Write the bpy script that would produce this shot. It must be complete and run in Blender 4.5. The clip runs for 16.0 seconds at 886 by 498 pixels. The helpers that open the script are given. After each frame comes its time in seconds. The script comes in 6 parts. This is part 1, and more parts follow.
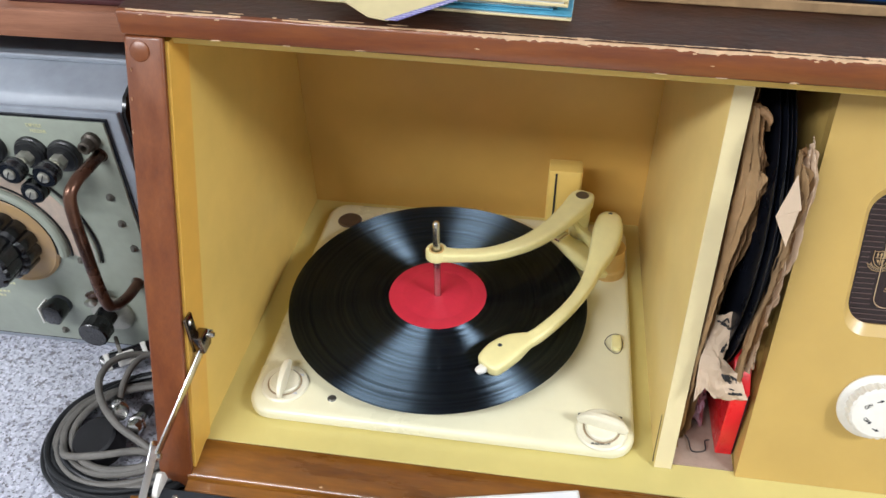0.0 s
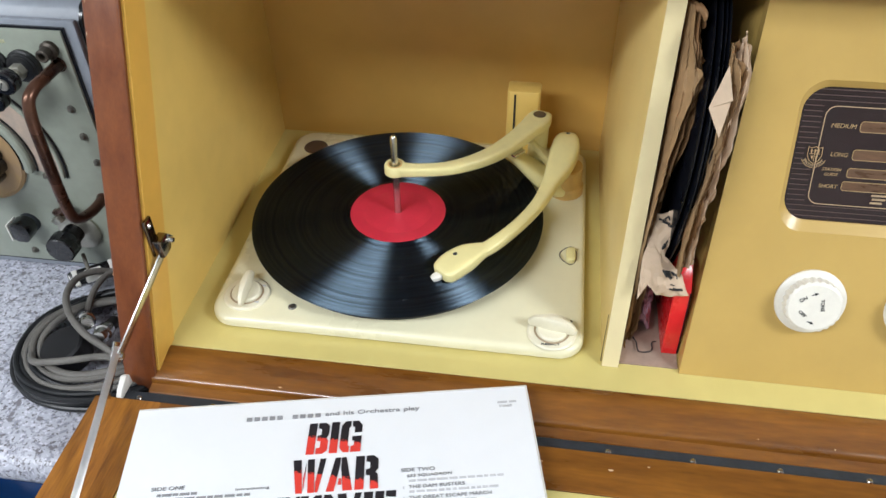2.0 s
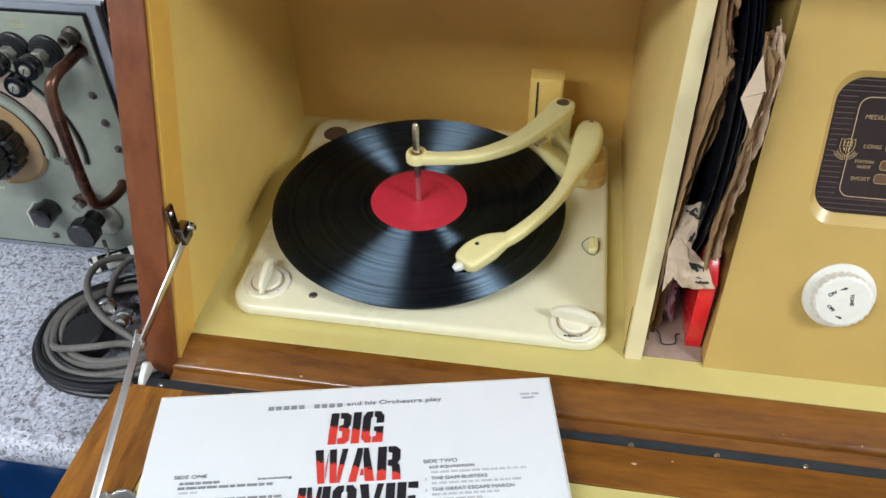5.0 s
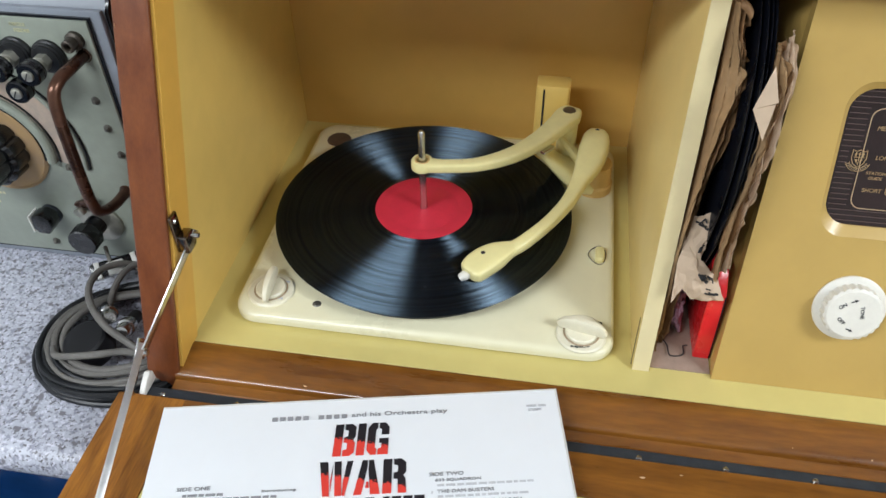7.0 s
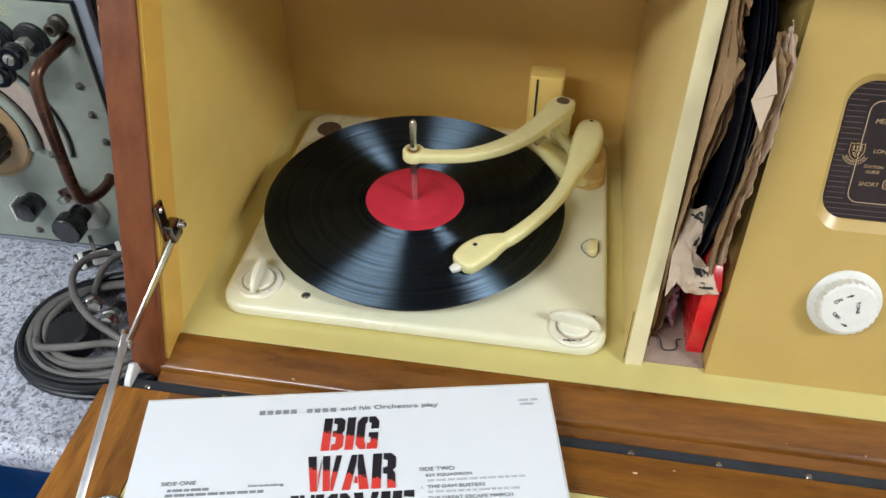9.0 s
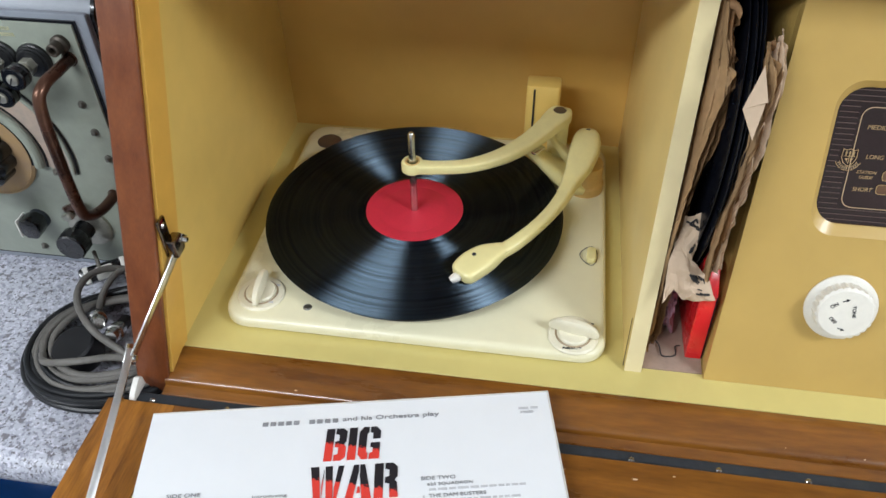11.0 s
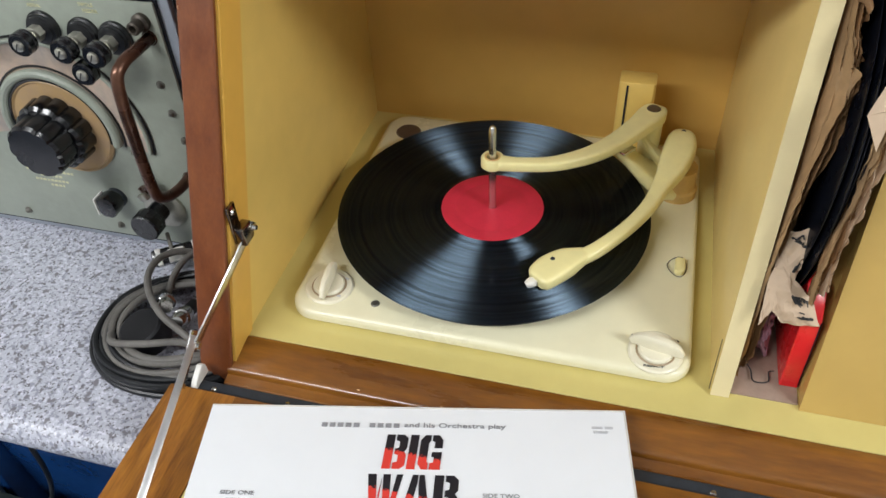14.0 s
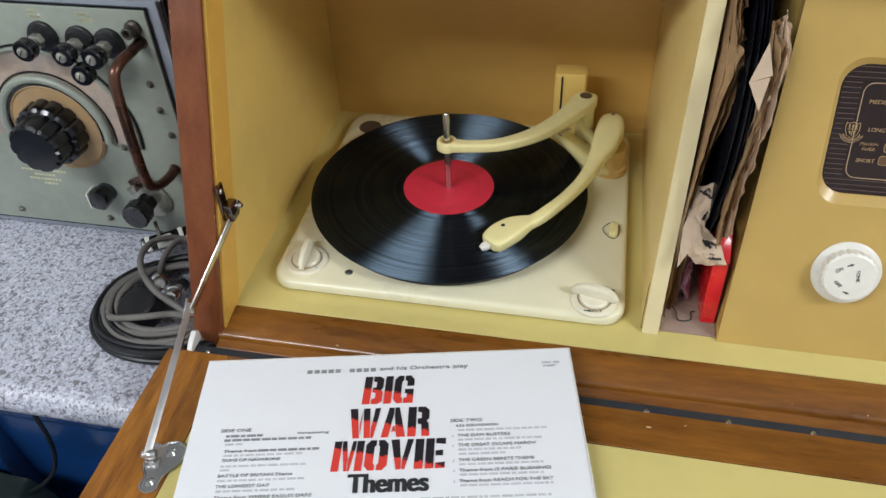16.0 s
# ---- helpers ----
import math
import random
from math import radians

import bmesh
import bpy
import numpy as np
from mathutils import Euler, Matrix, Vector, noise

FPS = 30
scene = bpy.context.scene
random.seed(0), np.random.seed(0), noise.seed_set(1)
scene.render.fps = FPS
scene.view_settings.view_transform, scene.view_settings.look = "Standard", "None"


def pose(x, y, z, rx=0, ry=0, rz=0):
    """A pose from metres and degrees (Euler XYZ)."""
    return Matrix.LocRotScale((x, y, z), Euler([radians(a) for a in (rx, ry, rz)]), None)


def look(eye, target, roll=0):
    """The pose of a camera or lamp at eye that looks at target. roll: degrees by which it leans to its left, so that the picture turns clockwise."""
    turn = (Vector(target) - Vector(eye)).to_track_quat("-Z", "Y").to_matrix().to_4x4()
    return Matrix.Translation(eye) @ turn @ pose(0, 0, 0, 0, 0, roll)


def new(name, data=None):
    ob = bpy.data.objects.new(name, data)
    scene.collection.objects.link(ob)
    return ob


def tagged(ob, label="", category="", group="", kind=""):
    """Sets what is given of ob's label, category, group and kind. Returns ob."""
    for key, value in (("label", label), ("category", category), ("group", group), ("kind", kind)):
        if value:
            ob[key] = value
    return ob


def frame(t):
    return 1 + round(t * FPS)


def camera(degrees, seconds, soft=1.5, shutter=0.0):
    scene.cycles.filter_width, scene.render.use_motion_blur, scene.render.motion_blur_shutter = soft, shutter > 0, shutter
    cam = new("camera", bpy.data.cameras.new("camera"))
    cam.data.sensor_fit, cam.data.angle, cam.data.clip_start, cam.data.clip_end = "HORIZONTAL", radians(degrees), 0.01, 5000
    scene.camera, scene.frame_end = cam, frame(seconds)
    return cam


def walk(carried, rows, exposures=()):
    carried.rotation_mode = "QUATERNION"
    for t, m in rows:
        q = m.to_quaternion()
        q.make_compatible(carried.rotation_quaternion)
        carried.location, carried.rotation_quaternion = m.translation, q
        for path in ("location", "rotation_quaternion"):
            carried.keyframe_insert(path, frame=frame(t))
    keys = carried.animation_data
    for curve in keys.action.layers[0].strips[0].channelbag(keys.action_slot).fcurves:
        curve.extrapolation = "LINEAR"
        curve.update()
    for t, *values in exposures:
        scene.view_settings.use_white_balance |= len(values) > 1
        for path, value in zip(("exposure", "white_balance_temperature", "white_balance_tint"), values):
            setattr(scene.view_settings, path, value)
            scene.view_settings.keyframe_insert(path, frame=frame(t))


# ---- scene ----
cam = camera(59.7, 16.0)
PATH = [
    (0, (0.1, -0.566, 0.576), (-0.151, 0.949, -0.705), -1.0),
    (0.5, (0.1, -0.57, 0.568), (-0.153, 0.933, -0.727), -0.3),
    (1, (0.104, -0.571, 0.561), (-0.088, 0.928, -0.749), -0.7),
    (1.5, (0.127, -0.595, 0.54), (-0.059, 0.898, -0.777), -0.5),
    (2, (0.144, -0.614, 0.542), (-0.09, 0.862, -0.787), -1.1),
    (2.5, (0.145, -0.609, 0.547), (-0.125, 0.877, -0.764), -1.4),
    (3, (0.138, -0.609, 0.54), (-0.085, 0.844, -0.817), 0.0),
    (3.5, (0.135, -0.61, 0.54), (-0.122, 0.821, -0.834), -0.7),
    (6, (0.128, -0.605, 0.543), (-0.128, 0.849, -0.807), -1.6),
    (6.5, (0.123, -0.603, 0.541), (-0.131, 0.85, -0.809), -0.7),
    (7, (0.124, -0.6, 0.542), (-0.129, 0.849, -0.813), -0.9),
    (7.5, (0.125, -0.6, 0.539), (-0.105, 0.855, -0.815), -0.7),
    (8, (0.128, -0.595, 0.535), (-0.094, 0.841, -0.84), -0.6),
    (8.5, (0.121, -0.594, 0.533), (-0.11, 0.835, -0.847), -0.1),
    (9, (0.121, -0.593, 0.534), (-0.103, 0.847, -0.835), 0.2),
    (11.5, (0.128, -0.597, 0.542), (-0.116, 0.859, -0.808), -1.2),
    (12, (0.12, -0.601, 0.541), (-0.14, 0.865, -0.794), -1.3),
    (12.5, (0.117, -0.578, 0.529), (-0.254, 0.85, -0.821), -3.0),
    (13, (0.119, -0.557, 0.525), (-0.302, 0.84, -0.843), -2.5),
    (13.5, (0.118, -0.558, 0.521), (-0.306, 0.843, -0.842), -2.7),
    (14, (0.122, -0.564, 0.522), (-0.31, 0.831, -0.845), -3.2),
    (14.5, (0.117, -0.578, 0.524), (-0.276, 0.813, -0.857), -2.3),
    (15, (0.149, -0.619, 0.518), (-0.223, 0.751, -0.891), -2.2),
    (15.5, (0.16, -0.656, 0.534), (-0.148, 0.77, -0.834), -1.5),
    (16, (0.143, -0.664, 0.549), (-0.192, 0.792, -0.78), -2.7),
]
walk(cam, [(t, look(eye, target, roll)) for t, eye, target, roll in PATH], [(0.0, 0.03, 6050, 10), (3.5, -0.20, 5960, 7), (9.0, -0.26, 5930, 7), (12.0, -0.26, 5950, 8), (13.0, -0.31, 6000, 8), (14.0, -0.28, 6230, 9), (15.0, -0.36, 6020, 9), (16.0, -0.45, 6050, 9)])


# ---- room light ----
world = bpy.data.worlds.new("room_air")
scene.world = world
world.use_nodes = True
world.node_tree.nodes["Background"].inputs[0].default_value = (0.9, 0.95, 1.0, 1)
world.node_tree.nodes["Background"].inputs[1].default_value = 0.05


def ceiling_lamp(x, y, z, sx, sy, watts, tint):
    data = bpy.data.lights.new("ceiling_panel_light", "AREA")
    data.shape, data.size, data.size_y, data.energy, data.color = "RECTANGLE", sx, sy, watts, tint
    ob = new("ceiling_panel_light", data)
    ob.location = (x, y, z)
    return ob


LAMPS = [(-1.20, -1.45, 1.70, 0.34, 68.0), (1.95, -1.02, 0.8, 0.50, 62.0), (-0.20, -2.35, 1.2, 0.40, 4.0)]
for lx, ly, sx, sy, watts in LAMPS:
    ceiling_lamp(lx, ly, 1.585, sx, sy, watts, (1.0, 0.985, 0.965))


# ---- materials ----
def mat(name, color, rough=0.5, metal=0.0, vary=0.15, scale=20.0, bump=0.0, bscale=200.0, stretch=None, color2=None, coat=0.0, rvary=0.12, obj=False, spec=0.5):
    """Principled surface with colour variation at two scales, uneven gloss and fine relief."""
    m = bpy.data.materials.new(name)
    m.use_nodes = True
    nt = m.node_tree
    b = nt.nodes["Principled BSDF"]
    b.inputs["Metallic"].default_value = metal
    b.inputs["Coat Weight"].default_value = coat
    b.inputs["Coat Roughness"].default_value = 0.12
    b.inputs["Specular IOR Level"].default_value = spec
    tc = nt.nodes.new("ShaderNodeTexCoord")
    mp = nt.nodes.new("ShaderNodeMapping")
    nt.links.new(tc.outputs["Object"], mp.inputs[0])
    if stretch:
        mp.inputs["Scale"].default_value = stretch
    n1 = nt.nodes.new("ShaderNodeTexNoise")
    n1.inputs["Scale"].default_value, n1.inputs["Detail"].default_value, n1.inputs["Roughness"].default_value = scale, 6, 0.6
    n2 = nt.nodes.new("ShaderNodeTexNoise")
    n2.inputs["Scale"].default_value, n2.inputs["Detail"].default_value = scale * 7.3, 3
    nt.links.new(mp.outputs[0], n1.inputs["Vector"])
    nt.links.new(mp.outputs[0], n2.inputs["Vector"])
    mix = nt.nodes.new("ShaderNodeMath")
    mix.operation = "MULTIPLY_ADD"
    nt.links.new(n2.outputs[0], mix.inputs[0])
    mix.inputs[1].default_value = 0.35
    nt.links.new(n1.outputs[0], mix.inputs[2])
    ramp = nt.nodes.new("ShaderNodeValToRGB")
    ramp.color_ramp.elements[0].position, ramp.color_ramp.elements[1].position = 0.45, 0.92
    c = Vector(color)
    d = Vector(color2) if color2 else c * (1 - vary)
    e = c * (1 + vary * 0.5)
    ramp.color_ramp.elements[0].color = (*d, 1)
    ramp.color_ramp.elements[1].color = (min(e.x, 0.95), min(e.y, 0.95), min(e.z, 0.95), 1)
    nt.links.new(mix.outputs[0], ramp.inputs[0])
    nt.links.new(ramp.outputs[0], b.inputs["Base Color"])
    mr = nt.nodes.new("ShaderNodeMapRange")
    mr.inputs["To Min"].default_value, mr.inputs["To Max"].default_value = max(rough - rvary, 0.03), min(rough + rvary, 1)
    nt.links.new(n1.outputs[0], mr.inputs[0])
    nt.links.new(mr.outputs[0], b.inputs["Roughness"])
    if bump > 0:
        n3 = nt.nodes.new("ShaderNodeTexNoise")
        n3.inputs["Scale"].default_value, n3.inputs["Detail"].default_value = bscale, 4
        nt.links.new(mp.outputs[0], n3.inputs["Vector"])
        bp = nt.nodes.new("ShaderNodeBump")
        bp.inputs["Strength"].default_value, bp.inputs["Distance"].default_value = bump, 0.001
        nt.links.new(n3.outputs[0], bp.inputs["Height"])
        nt.links.new(bp.outputs[0], b.inputs["Normal"])
    return m


M = {}
M["lacquer"] = mat("cream_lacquer", (0.64, 0.545, 0.195), 0.36, vary=0.10, scale=5, bump=0.05, bscale=60, coat=0.15)
M["wall_lac"] = mat("amber_cream_lacquer", (0.78, 0.555, 0.150), 0.34, vary=0.12, scale=5, bump=0.05, bscale=60, coat=0.15)
# cream lacquer copies: tuner's weaker and divider's stronger light set in the colour
M["face_lac"] = mat("dim_warm_cream_lacquer", (0.52, 0.352, 0.100), 0.36, vary=0.10, scale=5, bump=0.05, bscale=60, coat=0.15)
M["div_lac"] = mat("lit_cream_lacquer", (0.82, 0.63, 0.24), 0.36, vary=0.10, scale=5, bump=0.05, bscale=60, coat=0.15)
# amber lacquer again, deepened so its colour holds the shade under the top
M["back_lac"] = mat("shaded_amber_cream_lacquer", (0.64, 0.395, 0.096), 0.36, vary=0.12, scale=4, bump=0.05, bscale=60, coat=0.1)
M["lacquer_edge"] = mat("pale_cream_lacquer", (0.74, 0.635, 0.36), 0.4, vary=0.08, scale=9, bump=0.06, bscale=90)
M["amber"] = mat("amber_lacquered_strip", (0.76, 0.45, 0.085), 0.35, vary=0.12, scale=8, coat=0.2)
M["wood"] = mat("polished_brown_wood", (0.33, 0.135, 0.016), 0.34, vary=0.35, scale=14, stretch=(1, 9, 9), bump=0.08, bscale=160, coat=0.12, color2=(0.20, 0.075, 0.009))
M["wood_y"] = mat("polished_brown_wood_cross", (0.37, 0.150, 0.018), 0.34, vary=0.35, scale=11, stretch=(12, 1, 12), bump=0.08, bscale=160, coat=0.2, color2=(0.14, 0.048, 0.007))
M["wood_rail"] = mat("glossy_dark_brown_wood", (0.235, 0.092, 0.011), 0.30, vary=0.3, scale=7, stretch=(1, 7, 7), bump=0.08, bscale=160, coat=0.6, color2=(0.105, 0.036, 0.006))
M["mahogany"] = mat("red_brown_polished_wood", (0.185, 0.056, 0.014), 0.34, vary=0.3, scale=10, stretch=(8, 8, 1), bump=0.06, bscale=140, coat=0.15, color2=(0.13, 0.034, 0.010))
M["topedge"] = mat("worn_mahogany_edge", (0.21, 0.064, 0.014), 0.36, vary=0.3, scale=12, stretch=(1, 8, 8), bump=0.08, bscale=140, coat=0.3, color2=(0.15, 0.042, 0.017))
M["topface"] = mat("dark_scuffed_wood_top", (0.060, 0.022, 0.011), 0.42, vary=0.6, scale=11, stretch=(1, 1.6, 1), bump=0.6, bscale=120, color2=(0.012, 0.005, 0.004), spec=0.3, rvary=0.25)
M["rawwood"] = mat("bare_chipped_wood", (0.72, 0.50, 0.31), 0.8, vary=0.25, scale=60, bump=0.3, bscale=400)
M["hinge"] = mat("dark_grey_hinge_metal", (0.045, 0.053, 0.064), 0.5, metal=0.4, vary=0.3, scale=40)
M["chrome"] = mat("worn_chrome", (0.66, 0.66, 0.65), 0.24, metal=1.0, vary=0.12, scale=60, bump=0.03, bscale=300, rvary=0.08)
M["darkchrome"] = mat("tarnished_dark_chrome", (0.27, 0.235, 0.20), 0.20, metal=1.0, vary=0.3, scale=70, bump=0.05, bscale=300)
M["satin"] = mat("satin_chrome", (0.86, 0.86, 0.85), 0.40, metal=1.0, vary=0.08, scale=60)
M["steel"] = mat("brushed_steel", (0.62, 0.62, 0.60), 0.22, metal=1.0, vary=0.15, scale=80)
M["deck"] = mat("cream_enamel_deck", (0.80, 0.76, 0.53), 0.30, vary=0.06, scale=9, bump=0.02, bscale=200, coat=0.25)
M["plastic"] = mat("yellowed_cream_plastic", (0.84, 0.765, 0.37), 0.33, vary=0.10, scale=16, bump=0.03, bscale=160, coat=0.15)
M["knob"] = mat("ivory_plastic", (0.80, 0.755, 0.58), 0.35, vary=0.08, scale=30)
M["white_knob"] = mat("white_plastic", (0.80, 0.775, 0.70), 0.35, vary=0.08, scale=40)
M["brass"] = mat("tan_plastic_drum", (0.66, 0.44, 0.15), 0.4, vary=0.15, scale=40)
M["black"] = mat("black_rubber", (0.007, 0.007, 0.009), 0.5, vary=0.3, scale=40, bump=0.08, bscale=300)
M["bakelite"] = mat("black_bakelite", (0.004, 0.0045, 0.006), 0.25, vary=0.4, scale=30, coat=0.3)
M["ribbed"] = mat("grey_black_moulded_plastic", (0.011, 0.0115, 0.013), 0.35, vary=0.4, scale=40)
M["ink"] = mat("dark_ink", (0.02, 0.02, 0.022), 0.7, vary=0.2, scale=200)
M["softink"] = mat("faded_black_print", (0.28, 0.28, 0.295), 0.7, vary=0.2, scale=200)
M["greyink"] = mat("grey_small_print", (0.56, 0.56, 0.58), 0.7, vary=0.2, scale=200)
M["paleprint"] = mat("pale_yellow_print", (0.62, 0.61, 0.38), 0.6, vary=0.2, scale=200)
M["gold"] = mat("gold_print", (0.44, 0.32, 0.16), 0.45, metal=0.3, vary=0.15, scale=200)
M["goldline"] = mat("dull_gold_line", (0.40, 0.30, 0.18), 0.5, vary=0.15, scale=200)
M["stripe"] = mat("fine_copper_stripe", (0.085, 0.058, 0.052), 0.5, vary=0.2, scale=200)
M["glass"] = mat("dark_brown_dial", (0.022, 0.009, 0.008), 0.10, vary=0.3, scale=15, coat=0.5)
M["window"] = mat("dull_dial_window", (0.13, 0.070, 0.038), 0.3, vary=0.45, scale=60, stretch=(1, 4, 4))
M["label"] = mat("crimson_record_label", (0.58, 0.028, 0.055), 0.45, vary=0.10, scale=60)
M["card"] = mat("white_glossy_card", (0.80, 0.815, 0.83), 0.32, vary=0.03, scale=7, bump=0.03, bscale=25, coat=0.15)
M["cardedge"] = mat("worn_card_edge", (0.66, 0.64, 0.58), 0.8, vary=0.15, scale=120)
M["kraft"] = mat("brown_paper_sleeve", (0.27, 0.150, 0.064), 0.8, vary=0.4, scale=18, bump=0.35, bscale=45)
M["kraft2"] = mat("pale_tan_paper", (0.38, 0.240, 0.115), 0.8, vary=0.35, scale=22, bump=0.4, bscale=50)
M["pinkpaper"] = mat("pale_pinkish_paper", (0.58, 0.44, 0.31), 0.8, vary=0.12, scale=25, bump=0.2, bscale=60)
M["vinyl_edge"] = mat("black_vinyl_edge", (0.005, 0.006, 0.010), 0.30, vary=0.3, scale=50, spec=0.25)
M["red"] = mat("glossy_red_card", (0.72, 0.018, 0.022), 0.28, vary=0.1, scale=20, coat=0.3)
M["mauve"] = mat("mauve_cloth", (0.30, 0.16, 0.21), 0.85, vary=0.3, scale=50, bump=0.3, bscale=200)
M["liner"] = mat("grey_brown_card_liner", (0.36, 0.26, 0.20), 0.85, vary=0.2, scale=40, bump=0.2, bscale=150)
M["case"] = mat("blue_grey_case_paint", (0.285, 0.315, 0.36), 0.42, vary=0.2, scale=14, bump=0.08, bscale=180)
M["panel"] = mat("olive_grey_panel_paint", (0.32, 0.352, 0.292), 0.42, vary=0.16, scale=14, bump=0.05, bscale=220)
M["copper"] = mat("browned_copper_rod", (0.135, 0.064, 0.038), 0.28, metal=0.6, vary=0.4, scale=18, color2=(0.040, 0.020, 0.014))
M["dialdisc"] = mat("tan_dial_disc", (0.40, 0.26, 0.10), 0.45, vary=0.3, scale=20, color2=(0.36, 0.25, 0.16))
M["arc"] = mat("faded_pink_grey_scale", (0.50, 0.38, 0.29), 0.45, vary=0.25, scale=20, color2=(0.27, 0.25, 0.23))
M["nut"] = mat("dull_nickel", (0.50, 0.49, 0.42), 0.35, metal=0.9, vary=0.25, scale=80)
M["dullnut"] = mat("tarnished_screw", (0.20, 0.19, 0.165), 0.45, metal=0.7, vary=0.4, scale=90)
M["cable_grey"] = mat("grey_rubber_cable", (0.150, 0.142, 0.128), 0.55, vary=0.25, scale=60, bump=0.08, bscale=250)
M["cable_black"] = mat("black_cable", (0.006, 0.007, 0.009), 0.42, vary=0.3, scale=60)
M["shelfwood"] = mat("medium_brown_shelf_wood", (0.36, 0.165, 0.095), 0.5, vary=0.35, scale=9, stretch=(1, 10, 14), bump=0.08, bscale=120, color2=(0.24, 0.10, 0.055))
M["darkred"] = mat("dark_red_lacquered_case", (0.06, 0.014, 0.016), 0.35, vary=0.25, scale=20)
M["manila"] = mat("yellowed_manila_paper", (0.72, 0.61, 0.33), 0.7, vary=0.14, scale=14, bump=0.12, bscale=60)
M["bluecard"] = mat("sky_blue_card", (0.10, 0.36, 0.52), 0.5, vary=0.2, scale=40)
M["violet"] = mat("violet_printed_band", (0.22, 0.20, 0.48), 0.55, vary=0.15, scale=60)
M["lilac"] = mat("pale_lilac_lines", (0.52, 0.50, 0.70), 0.6, vary=0.1, scale=60)
M["bluetray"] = mat("deep_blue_plastic", (0.009, 0.042, 0.15), 0.22, vary=0.3, scale=8, coat=0.3)
M["plaster"] = mat("pale_wall_paint", (0.66, 0.66, 0.65), 0.7, vary=0.08, scale=4, bump=0.08, bscale=100)
M["ceil"] = mat("white_ceiling_paint", (0.78, 0.78, 0.77), 0.8, vary=0.04, scale=5)
M["carpet"] = mat("dark_blue_carpet", (0.030, 0.050, 0.095), 0.95, vary=0.4, scale=60, bump=0.6, bscale=400)
M["white_plug"] = mat("white_plastic_plug", (0.74, 0.73, 0.68), 0.35, vary=0.1, scale=60)
M["greybox"] = mat("light_grey_plastic", (0.42, 0.44, 0.45), 0.4, vary=0.1, scale=20)
M["darkbox"] = mat("dark_green_black_box", (0.018, 0.028, 0.026), 0.4, vary=0.3, scale=20)


